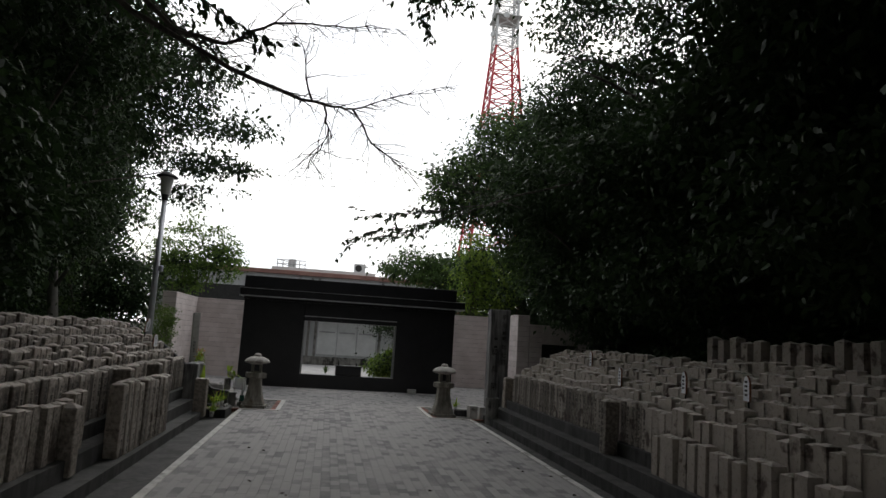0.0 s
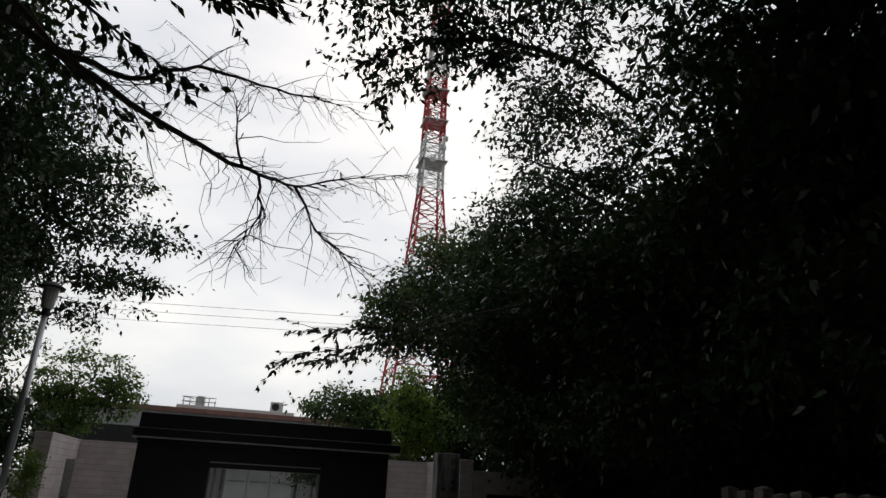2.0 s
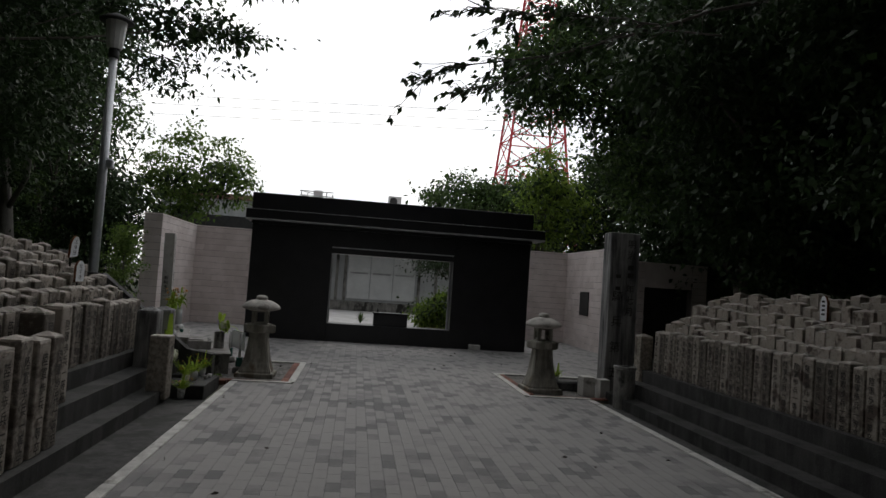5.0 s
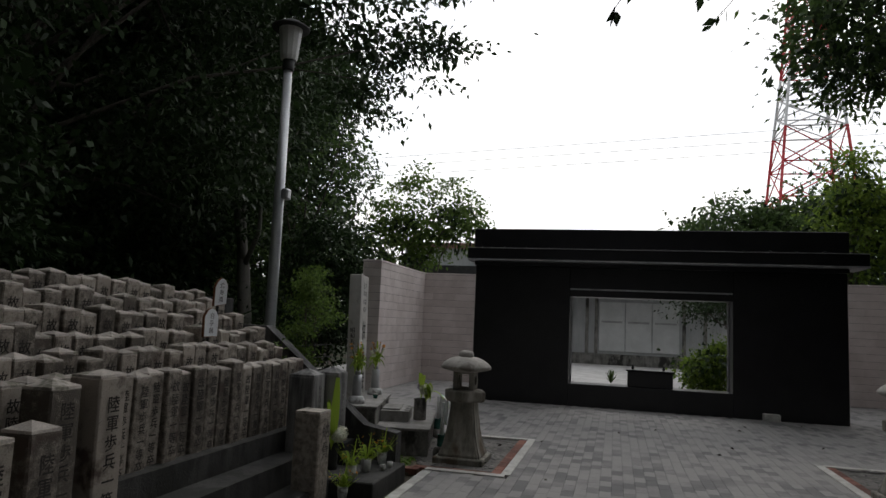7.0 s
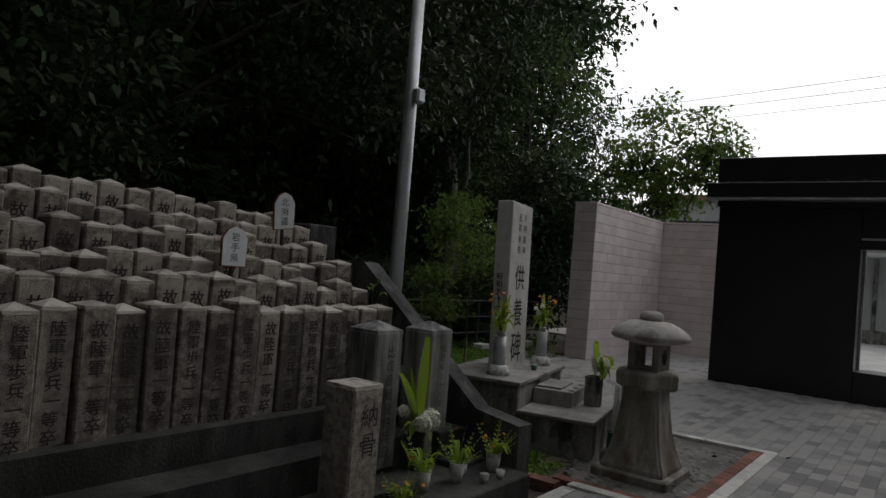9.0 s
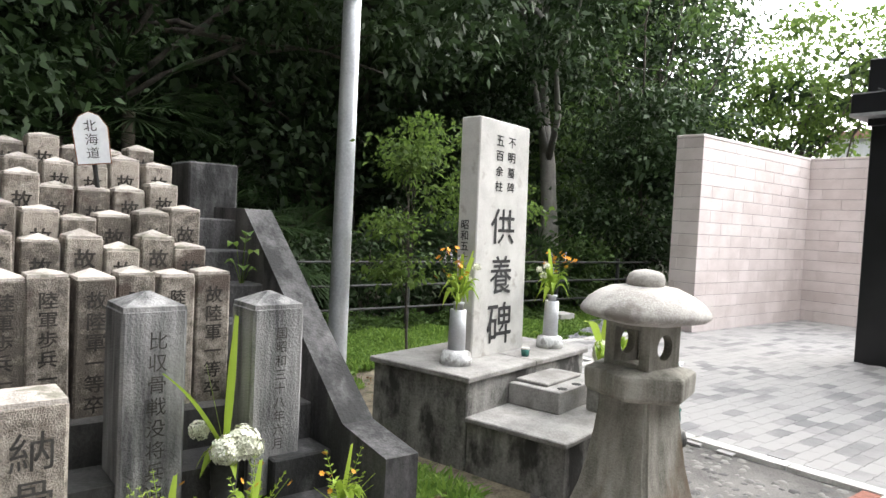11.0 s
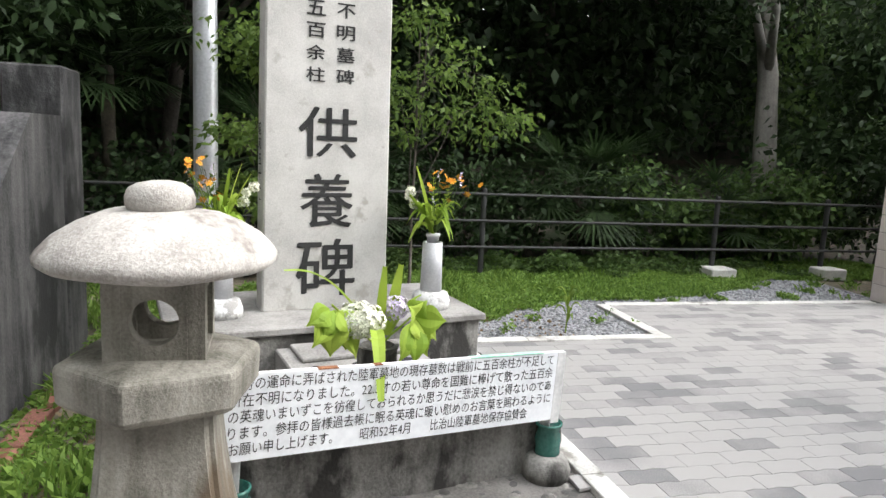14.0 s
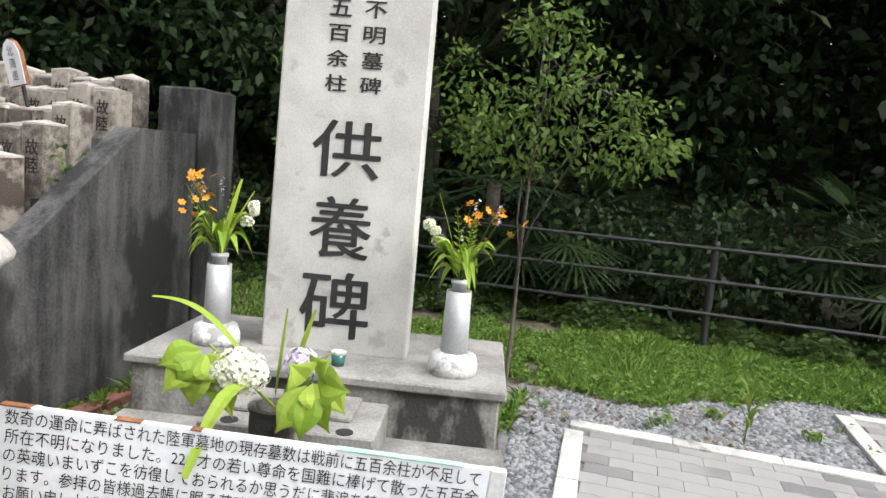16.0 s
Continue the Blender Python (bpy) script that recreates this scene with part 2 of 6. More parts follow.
TOWER_RED = surface("tower_red_paint", (0.45, 0.03, 0.04), (0.58, 0.05, 0.06), 0.6, 0.3, 3, 0.0)
TOWER_WHITE = surface("tower_white_paint", (0.62, 0.63, 0.64), (0.76, 0.77, 0.78), 0.6, 0.3, 3, 0.0)


# ---- building helpers ----
def box(bm, x0, x1, y0, y1, z0, z1, bevel=0.0):
    made = bmesh.ops.create_cube(bm, size=1.0, matrix=Matrix.LocRotScale(
        ((x0 + x1) / 2, (y0 + y1) / 2, (z0 + z1) / 2), None, (x1 - x0, y1 - y0, z1 - z0)))
    if bevel:
        edges = {e for v in made["verts"] for e in v.link_edges}
        bmesh.ops.bevel(bm, geom=list(edges), offset=bevel, segments=1, affect='EDGES', profile=0.5)
    return bm


def a_box(x0, x1, y0, y1, z0, z1, bevel=0.0):
    return box(bmesh.new(), x0, x1, y0, y1, z0, z1, bevel)


def rod(bm, a, b, r0, r1=None, sides=8):
    a, b = Vector(a), Vector(b)
    d = b - a
    m = Matrix.Translation((a + b) / 2) @ d.to_track_quat('Z', 'Y').to_matrix().to_4x4()
    bmesh.ops.create_cone(bm, cap_ends=True, segments=sides, radius1=r0, radius2=r0 if r1 is None else r1, depth=d.length, matrix=m)
    return bm


def rings(bm, profile, sides=24, square=0.0, at=(0, 0)):
    """A turned body from (radius, height) pairs; sides 4 gives a square one with half-width = radius."""
    loops = []
    for r, z in profile:
        loop = []
        for i in range(sides):
            a = 2 * math.pi * (i + 0.5) / sides
            k = r / math.cos(math.pi / sides) if sides <= 8 else r
            loop.append(bm.verts.new((at[0] + k * math.cos(a), at[1] + k * math.sin(a), z)))
        loops.append(loop)
    for lo, hi in zip(loops, loops[1:]):
        for i in range(sides):
            bm.faces.new((lo[i], lo[(i + 1) % sides], hi[(i + 1) % sides], hi[i]))
    bm.faces.new(list(reversed(loops[0])))
    bm.faces.new(loops[-1])
    return bm


def prism(bm, outline, axis, lo, hi):
    """Extrudes a flat outline along an axis ('x', 'y' or 'z')."""
    def place(p, q, d):
        return {'x': (d, p, q), 'y': (p, d, q), 'z': (p, q, d)}[axis]
    a = [bm.verts.new(place(p, q, lo)) for p, q in outline]
    b = [bm.verts.new(place(p, q, hi)) for p, q in outline]
    n = len(outline)
    for i in range(n):
        bm.faces.new((a[i], a[(i + 1) % n], b[(i + 1) % n], b[i]))
    bm.faces.new(a)
    bm.faces.new(b)
    bmesh.ops.recalc_face_normals(bm, faces=bm.faces)
    return bm


def roughen(bm, amount, size=8.0, seed=0.0):
    for v in bm.verts:
        v.co += noise.noise_vector(v.co * size + Vector((seed, seed * 2, 0))) * amount
    return bm


def mesh_of(bm, name, material, smooth=False):
    me = bpy.data.meshes.new(name)
    bm.to_mesh(me)
    bm.free()
    if smooth:
        me.polygons.foreach_set("use_smooth", [True] * len(me.polygons))
    if material:
        me.materials.append(material)
    return me


def part(name, bm, material, parent=None, label="", smooth=False, at=None):
    ob = new(name, mesh_of(bm, name, material, smooth))
    if parent:
        ob.parent = parent
    if at:
        ob.matrix_basis = at
    return tagged(ob, label)


def share(name, me, parent, at):
    ob = new(name, me)
    ob.parent = parent
    ob.matrix_basis = at
    return ob


def thing(name, m, label, category, group="", kind=""):
    ob = new(name)
    ob.matrix_basis = m
    ob.empty_display_size = 0.1
    return tagged(ob, label, category, group, kind)


def raw_mesh(name, verts, faces, material):
    me = bpy.data.meshes.new(name)
    me.from_pydata(verts, [], faces)
    me.materials.append(material)
    return me


def written(text, size, material, vertical=False, spacing=1.05, weight=0.0):
    """A flat mesh of letters in the xz plane, facing -y, centred on its top edge; vertical writing runs down."""
    bm = bmesh.new()
    pieces = [(c, 0.0, -i * size * spacing) for i, c in enumerate(text)] if vertical else [(text, 0.0, 0.0)]
    for body, dx, dz in pieces:
        cu = bpy.data.curves.new("letters", 'FONT')
        cu.body, cu.size, cu.resolution_u = body, size, 2
        cu.align_x, cu.align_y = 'CENTER', 'TOP'
        ob = bpy.data.objects.new("letters", cu)
        scene.collection.objects.link(ob)
        bpy.context.view_layer.update()
        me = bpy.data.meshes.new_from_object(ob)
        me.transform(Matrix.Translation((dx, 0, dz)) @ Matrix.Rotation(radians(90), 4, 'X'))
        bm.from_mesh(me)
        for k, (sx, sz) in enumerate(((1, 0.6), (-1, -0.6)) if weight else ()):
            me.transform(Matrix.Translation((sx * weight * size * (k + 1), -0.0002, sz * weight * size * (k + 1))))
            bm.from_mesh(me)
        bpy.data.meshes.remove(me)
        bpy.data.objects.remove(ob)
        bpy.data.curves.remove(cu)
    return mesh_of(bm, "writing", material)


def carved(char, x0, x1, z0, z1, material, parent, y, weight=0.012):
    """One character of an inscription, fitted into its cell on a face that looks towards -y."""
    me = written(char, 0.1, material, weight=weight)
    xs = [v.co.x for v in me.vertices]
    zs = [v.co.z for v in me.vertices]
    kx, kz = (x1 - x0) / (max(xs) - min(xs)), (z1 - z0) / (max(zs) - min(zs))
    me.transform(Matrix.Translation((x0 - min(xs) * kx, y, z0 - min(zs) * kz)) @ Matrix.Diagonal((kx, 1, kz, 1)))
    return share("character", me, parent, Matrix.Identity(4))


# ---- plants ----
def leaf_mesh(name, centres, dirs, lengths, widths, material, rng, droop=0.0):
    """Diamond leaves, one folded quad each, from numpy arrays."""
    n = len(centres)
    side = np.cross(dirs, rng.normal(size=(n, 3)))
    side /= np.linalg.norm(side, axis=1, keepdims=True) + 1e-9
    L, W = lengths[:, None], widths[:, None]
    base = centres
    tip = centres + dirs * L
    tip[:, 2] -= droop * lengths
    mid = centres + dirs * L * 0.45
    v = np.stack([base, mid + side * W * 0.5, tip, mid - side * W * 0.5], axis=1).reshape(-1, 3)
    me = bpy.data.meshes.new(name)
    me.vertices.add(n * 4)
    me.vertices.foreach_set("co", v.astype(np.float32).ravel())
    me.loops.add(n * 4)
    me.loops.foreach_set("vertex_index", np.arange(n * 4, dtype=np.int32))
    me.polygons.add(n)
    me.polygons.foreach_set("loop_start", np.arange(0, n * 4, 4, dtype=np.int32))
    me.update(calc_edges=True)
    me.materials.append(material)
    return me


def unit(rng, n):
    d = rng.normal(size=(n, 3))
    return d / np.linalg.norm(d, axis=1, keepdims=True)


def crown_mesh(name, lobes, clumps, per, leaf, material, seed, spread=0.38, flat=0.42):
    """Leaves in many clumps inside a few ellipsoid lobes (centre, radii)."""
    rng = np.random.default_rng(seed)
    vol = np.array([r[0] * r[1] * r[2] for _, r in lobes]) ** 0.7
    pick = rng.choice(len(lobes), size=clumps, p=vol / vol.sum())
    c = np.array([l[0] for l in lobes])[pick]
    r = np.array([l[1] for l in lobes])[pick]
    rad = rng.uniform(0.25, 1.0, size=(clumps, 1)) ** 0.45
    centre = c + unit(rng, clumps) * r * rad * rng.uniform(0.82, 1.12, size=(clumps, 1))
    size = rng.uniform(0.5, 1.3, size=clumps)
    idx = np.repeat(np.arange(clumps), per)
    off = rng.normal(size=(len(idx), 3)) * spread * size[idx, None]
    off[:, 2] *= flat
    pos = centre[idx] + off
    out = unit(rng, len(idx)) + 0.8 * off / (np.linalg.norm(off, axis=1, keepdims=True) + 1e-6) + np.array((0, 0, -0.25))
    out /= np.linalg.norm(out, axis=1, keepdims=True)
    ln = rng.uniform(0.6, 1.25, size=len(idx)) * leaf
    return leaf_mesh(name, pos, out, ln, ln * rng.uniform(0.42, 0.6, size=len(idx)), material, rng, 0.15), centre


def limb(bm, pts, r0, r1, sides=7):
    """A tapered, bent branch through the points."""
    n = len(pts)
    pts = [Vector(p) for p in pts]
    loops = []
    for i, p in enumerate(pts):
        d = (pts[min(i + 1, n - 1)] - pts[max(i - 1, 0)]).normalized()
        q = d.to_track_quat('Z', 'Y')
        r = r0 + (r1 - r0) * i / (n - 1)
        loops.append([bm.verts.new(p + q @ Vector((r * math.cos(2 * math.pi * k / sides), r * math.sin(2 * math.pi * k / sides), 0))) for k in range(sides)])
    for lo, hi in zip(loops, loops[1:]):
        for k in range(sides):
            bm.faces.new((lo[k], lo[(k + 1) % sides], hi[(k + 1) % sides], hi[k]))
    bm.faces.new(list(reversed(loops[0])))
    bm.faces.new(loops[-1])


def wander(a, b, steps, amount, rng, sag=0.0):
    a, b = Vector(a), Vector(b)
    pts = []
    for i in range(steps + 1):
        k = i / steps
        p = a.lerp(b, k)
        s = math.sin(math.pi * k)
        pts.append(p + Vector((rng.uniform(-1, 1), rng.uniform(-1, 1), rng.uniform(-1, 1))) * amount * s + Vector((0, 0, sag * s)))
    return pts


def tree(label, at, lobes, clumps, per, leaf, material, seed, girth=0.16, bark=None, limbs=9, name="tree", spread=0.29, dense=0, airy=0):
    """A tapered trunk with limbs that reach into the lobes, and a crown of many leaves. Lobes are in world metres."""
    rng = random.Random(seed)
    base = Vector(at)
    root = thing(name, Matrix.Translation(base), label, "tree")
    local = [((Vector(c) - base)[:], r) for c, r in lobes]
    me, centres = crown_mesh("crown", local, clumps, per, leaf, material, seed, spread)
    share("crown", me, root, Matrix.Identity(4))
    # Added core of darker LEAF blocks skylight and puts shade into lighter crowns.
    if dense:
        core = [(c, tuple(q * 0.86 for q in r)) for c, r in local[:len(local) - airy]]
        share("light_block_foliage", crown_mesh("light_block_foliage", core, dense, 34, leaf * 1.4, LEAF, seed + 5000, spread * 1.3)[0], root, Matrix.Identity(4))
    bm = bmesh.new()
    mid = sum((Vector(c) for c, _ in local), Vector()) / len(local)
    top = Vector((mid.x * 0.5, mid.y * 0.5, mid.z + 0.3))
    spine = wander((0, 0, -0.25), top, 6, min(0.22, girth * 1.6), rng)
    limb(bm, spine, girth, girth * 0.35, 10)
    pickers = list(range(len(centres)))
    rng.shuffle(pickers)
    for k in pickers[:limbs]:
        start = spine[rng.randint(2, 5)]
        path = wander(start, centres[k], 4, min(0.25, girth * 2), rng, min(0.15, girth))
        limb(bm, path, girth * 0.38, min(0.012, girth * 0.12), 6)
        for j in (2, 3):
            end = Vector(centres[rng.choice(pickers)])
            if (end - path[j]).length < 2.2:
                limb(bm, wander(path[j], end, 3, 0.12, rng), girth * 0.14, min(0.006, girth * 0.08), 5)
    part("trunk", bm, bark or BARK, root, smooth=True)
    return root


# ---- ground ----
def ground_height(x, y):
    def ramp(v, a, b):
        k = min(max((v - a) / (b - a), 0.0), 1.0)
        return k * k * (3 - 2 * k)
    left = ramp(-x, 7.0, 24.0) * 6.0 * (1 - ramp(y, 34, 60)) * (1 - ramp(-y, 30, 60))
    right = ramp(x, 9.0, 26.0) * 6.0 * (1 - ramp(y, 30, 60)) * (1 - ramp(-y, 30, 60))
    return -0.06 + left + right


xs = [-2500, -800, -300, -120, -70, -45, -34] + [-30 + 1.5 * i for i in range(44)] + [38, 50, 75, 130, 300, 800, 2500]
ys = [-2500, -800, -300, -120, -70, -45] + [-34 + 2.0 * i for i in range(48)] + [66, 80, 120, 300, 800, 2500]
verts = [(x, y, ground_height(x, y)) for y in ys for x in xs]
w = len(xs)
faces = [(j * w + i, j * w + i + 1, (j + 1) * w + i + 1, (j + 1) * w + i) for j in range(len(ys) - 1) for i in range(w - 1)]
ground = new("ground", raw_mesh("ground", verts, faces, SOIL))
tagged(ground, "dark leaf-strewn soil of the wooded hillside", "ground", kind="structure")

road = part("road", a_box(-14, 16, 27.6, 39.7, -0.055, -0.01), ROAD)
tagged(road, "pale worn concrete road behind the gate", "road", kind="structure")


def sheet(name, outline, z, thick, material, label, category):
    ob = part(name, prism(bmesh.new(), outline, 'z', z - thick, z), material)
    return tagged(ob, label, category, kind="structure")


PAVED = [(-1.0, -9), (4.06, -9), (4.06, 16.14), (3.14, 16.14), (3.14, 18.64), (7.1, 18.64), (7.1, 27.0), (4.8, 27.0), (4.8, 27.59),
         (-2.0, 27.59), (-2.0, 26.64), (-4.15, 26.64), (-4.15, 23.1), (-4.38, 23.1), (-4.38, 20.16), (-3.36, 20.16), (-3.36, 18.58),
         (-0.22, 18.7), (-0.22, 16.28), (-1.0, 16.28)]
pavement = sheet("pavement", PAVED, -0.012, 0.04, PAVER_BED, "grey and pinkish concrete block paving, slightly dirty", "pavement")
sheet("gravel_bed", [(-3.42, 18.3), (-3.46, 20.22), (-4.48, 20.22), (-4.48, 23.3), (-5.6, 23.4), (-5.3, 20.6), (-4.9, 19.2), (-4.2, 18.2), (-3.6, 17.9)],
      -0.02, 0.03, GRAVEL_BED, "loose grey gravel strip beside the lawn", "gravel")
sheet("gravel_bed", [(-2.1, 18.34), (-1.7, 18.585), (-3.36, 18.52), (-3.4, 18.1), (-2.9, 18.2)], -0.018, 0.02, GRAVEL_BED, "grey gravel beside the memorial plinth", "gravel")
sheet("lantern_bed", [(-0.32, 16.38), (-0.32, 18.6), (-1.9, 18.66), (-1.75, 17.3), (-1.32, 16.85), (-1.12, 16.38)], -0.02, 0.03, MORTAR_BED,
      "pebbles set in grey mortar under the lantern", "pebble bed")
sheet("lantern_bed", [(3.24, 16.24), (3.24, 18.54), (4.9, 18.54), (4.9, 16.24)], -0.02, 0.03, MORTAR_BED,
      "pebbles set in grey mortar under the lantern", "pebble bed")
sheet("dirt_path", [(-1.2, 16.2), (-1.35, 16.9), (-2.0, 18.7), (-3.4, 18.6), (-3.4, 16.1), (-1.6, 16.1)], -0.024, 0.03, DIRT,
      "bare mossy dirt with tufts of weeds", "soil")
sheet("lawn_soil", [(-3.38, 16.1), (-3.38, 18.4), (-4.4, 20.1), (-4.6, 23.2), (-4.6, 25.2), (-6.6, 25.2), (-6.6, 13.0), (-4.2, 13.0), (-4.2, 16.1)], -0.03, 0.02, DIRT,
      "mossy soil under the unmown lawn", "soil")

# pale kerbs round the paving, in stones about 0.6 m long
kerb_line = [((-1.05, -9), (-1.05, 16.23)), ((-1.1, 16.33), (-0.27, 16.33)), ((-0.27, 16.38), (-0.27, 18.65)), ((-0.22, 18.65), (-3.31, 18.53)),
             ((-3.41, 18.5), (-3.41, 20.11)), ((-3.36, 20.11), (-4.43, 20.11)), ((-4.43, 20.16), (-4.43, 23.05)),
             ((4.11, -9), (4.11, 16.09)), ((4.16, 16.19), (3.19, 16.19)), ((3.19, 16.24), (3.19, 18.59)), ((3.14, 18.59), (4.9, 18.59))]
kerb = thing("kerb", Matrix.Identity(4), "pale concrete edging stones along the paving", "kerb", kind="structure")
kerb_mesh = mesh_of(a_box(-0.5, 0.5, -0.5, 0.5, -0.5, 0.5, 0.04), "kerb_stone", KERB)
for a, b in kerb_line:
    a, b = Vector(a), Vector(b)
    n = max(1, round((b - a).length / 0.6))
    ang = math.atan2(b.y - a.y, b.x - a.x)
    for i in range(n):
        p = a.lerp(b, (i + 0.5) / n)
        if p.y < -3:
            continue
        share("kerb_stone", kerb_mesh, kerb, Matrix.LocRotScale((p.x, p.y, -0.03), Euler((0, 0, ang)), ((b - a).length / n - 0.006, 0.1, 0.085)))
brick_mesh = mesh_of(a_box(-0.1, 0.1, -0.05, 0.05, -0.03, 0.03, 0.004), "brick", RED_BRICK)
for label_x, sx in ((-0.38, -1), (3.3, 1)):
    edging = thing("brick_edging", Matrix.Identity(4), "red-brown bricks edging the lantern bed", "edging", kind="structure")
    for i in range(11):
        share("brick", brick_mesh, edging, pose(label_x, 16.5 + i * 0.205, -0.028, 0, 0, 90 + random.uniform(-1, 1)))
    for i in range(4 if sx < 0 else 7):
        share("brick", brick_mesh, edging, pose(label_x + sx * (0.16 + i * 0.205), 16.43 if sx < 0 else 16.3, -0.028, 0, 0, random.uniform(-1, 1)))


def stones_mesh(name, outline_test, count, area, size, z, material, seed, flat=1.0):
    """Scattered flattened pebbles, eight faces each."""
    rng = random.Random(seed)
    vs, fs = [], []
    while count > 0:
        x, y = rng.uniform(area[0], area[1]), rng.uniform(area[2], area[3])
        count -= 1
        if not outline_test(x, y):
            continue
        r, a = rng.uniform(*size), rng.uniform(0, 6.28)
        e = rng.uniform(0.55, 0.95)
        k = len(vs)
        h = r * rng.uniform(0.35, 0.7) * flat
        for i in range(6):
            t = i * math.pi / 3
            px, py = r * math.cos(t) * rng.uniform(0.85, 1.1), r * e * math.sin(t) * rng.uniform(0.85, 1.1)
            vs.append((x + px * math.cos(a) - py * math.sin(a), y + px * math.sin(a) + py * math.cos(a), z))
        for i in range(6):
            q = vs[k + i]
            vs.append((x + (q[0] - x) * 0.62, y + (q[1] - y) * 0.62, z + h * rng.uniform(0.8, 1.1)))
        for i in range(6):
            j = (i + 1) % 6
            fs.append((k + i, k + j, k + 6 + j, k + 6 + i))
        fs.append(tuple(k + 6 + i for i in range(6)))
    me = raw_mesh(name, vs, fs, material)
    me.polygons.foreach_set("use_smooth", [True] * len(me.polygons))
    return me


pebbles = new("pebbles", stones_mesh("pebbles", lambda x, y: x < -0.46 and y > 16.5 and x > -1.2 - (y - 16.3) * 0.3, 560, (-1.9, -0.4, 16.4, 18.55), (0.018, 0.044), -0.022, PEBBLE, 5, 0.45))
tagged(pebbles, "rounded grey pebbles set in mortar round the lantern", "pebbles", kind="stuff")
pebbles_b = new("pebbles", stones_mesh("pebbles", lambda x, y: True, 500, (3.42, 4.8, 16.4, 18.5), (0.014, 0.036), -0.022, PEBBLE, 6, 0.45))
tagged(pebbles_b, "rounded grey pebbles in the bed of the lantern by the pillar", "pebbles", kind="stuff")
gravel = new("gravel", stones_mesh("gravel", lambda x, y: x > -3.7 - (y - 17.6) * 0.42 + noise.noise(Vector((x * 1.5, y * 1.5, 3))) * 0.5 and (x < -3.48 if y < 20.15 else x < -4.5) and x > -6,
                                   26000, (-5.9, -3.4, 18.0, 23.3), (0.008, 0.022), -0.021, GRAVEL, 7))
tagged(gravel, "loose crushed grey gravel", "gravel", kind="stuff")
gravel_b = new("gravel", stones_mesh("gravel", lambda x, y: 18.33 + (x + 2.2) * 0.12 < y < 18.53 + (x + 3.3) * 0.035, 3600, (-3.4, -1.75, 18.15, 18.6), (0.008, 0.022), -0.019, GRAVEL, 8))
tagged(gravel_b, "loose crushed grey gravel beside the plinth", "gravel", kind="stuff")


def blades(name, area, count, keep, length, seed, material, lean=0.45):
    rng = np.random.default_rng(seed)
    x, y = rng.uniform(area[0], area[1], count), rng.uniform(area[2], area[3], count)
    ok = np.array([keep(a, b) for a, b in zip(x, y)])
    x, y = x[ok], y[ok]
    d = np.stack([rng.normal(size=len(x)) * lean, rng.normal(size=len(x)) * lean, np.ones(len(x))], axis=1)
    d /= np.linalg.norm(d, axis=1, keepdims=True)
    ln = rng.uniform(length[0], length[1], len(x)) * (0.6 + 0.6 * np.array([abs(noise.noise(Vector((a * 1.3, b * 1.3, 0)))) * 2 for a, b in zip(x, y)]))
    return leaf_mesh(name, np.stack([x, y, np.full(len(x), -0.03)], axis=1), d, ln, ln * 0.10 + 0.004, material, rng, 0.25)


def on_lawn(x, y):
    edge = noise.noise(Vector((x * 1.2, y * 1.2, 9))) * 0.55
    if y > 18.2:
        return x < -3.9 - (y - 18.2) * 0.30 + edge or (noise.noise(Vector((x * 5, y * 5, 4))) > 0.45 and x < -3.6)
    if noise.noise(Vector((x * 1.1, y * 1.1, 7))) + 0.3 * noise.noise(Vector((x * 5, y * 5, 3))) > 0.08:
        return False
    return x < -3.05 + edge or noise.noise(Vector((x * 2.5, y * 2.5, 2))) > -0.22


grass = new("grass", blades("grass", (-6.7, -1.5, 16.2, 25.0), 150000, lambda x, y: on_lawn(x, y) and not (-3.1 < x < -1.3 and 16.7 < y < 18.6) and not (x > -3.5 and y > 18.5) and not (x > -4.5 and y > 20.1), (0.05, 0.16), 11, GRASS))
tagged(grass, "unmown bright green grass and weeds", "grass", kind="stuff")
def weed_leaves(area, count, keep, seed, rise=0.09, material=None, size=1.0):
    g = np.random.default_rng(seed)
    x, y = g.uniform(area[0], area[1], count), g.uniform(area[2], area[3], count)
    ok = np.array([keep(a, b) for a, b in zip(x, y)])
    x, y = x[ok], y[ok]
    tall = np.array([0.03 + rise * abs(noise.noise(Vector((a * 1.7, b * 1.7, 5)))) for a, b in zip(x, y)])
    d = unit(g, len(x))
    d[:, 2] = np.abs(d[:, 2]) * 0.5
    ln = g.uniform(0.025, 0.06, len(x)) * size
    return leaf_mesh("weeds", np.stack([x, y, tall * g.uniform(0.3, 1.0, len(x)) - 0.02], axis=1), d, ln, ln * 0.55, material or GRASS, g, 0.2)


def off_stone(x, y):
    return not (-3.1 < x < -1.0 and 16.66 < y < 18.6) and not (x > -3.5 and y > 18.5) and not (x > -4.5 and y > 20.1)


weeds = new("weeds", weed_leaves((-6.7, -1.3, 16.15, 25.0), 140000, lambda x, y: on_lawn(x, y) and off_stone(x, y), 13))
tagged(weeds, "small-leaved green weeds among the grass", "weeds", kind="stuff")
fence_weeds = new("weeds", weed_leaves((-6.6, -5.1, 13.0, 23.4), 26000, lambda x, y: x < -5.75 + 0.6 * noise.noise(Vector((x, y * 1.3, 1))), 14, 0.4, LEAF_MID, 1.7))
tagged(fence_weeds, "taller broad-leaved weeds along the foot of the fence", "weeds", kind="stuff")
litter = new("leaf_litter", weed_leaves((-4.4, -1.3, 16.15, 19.5), 1500, off_stone, 15, 0.02, LITTER, 0.9))
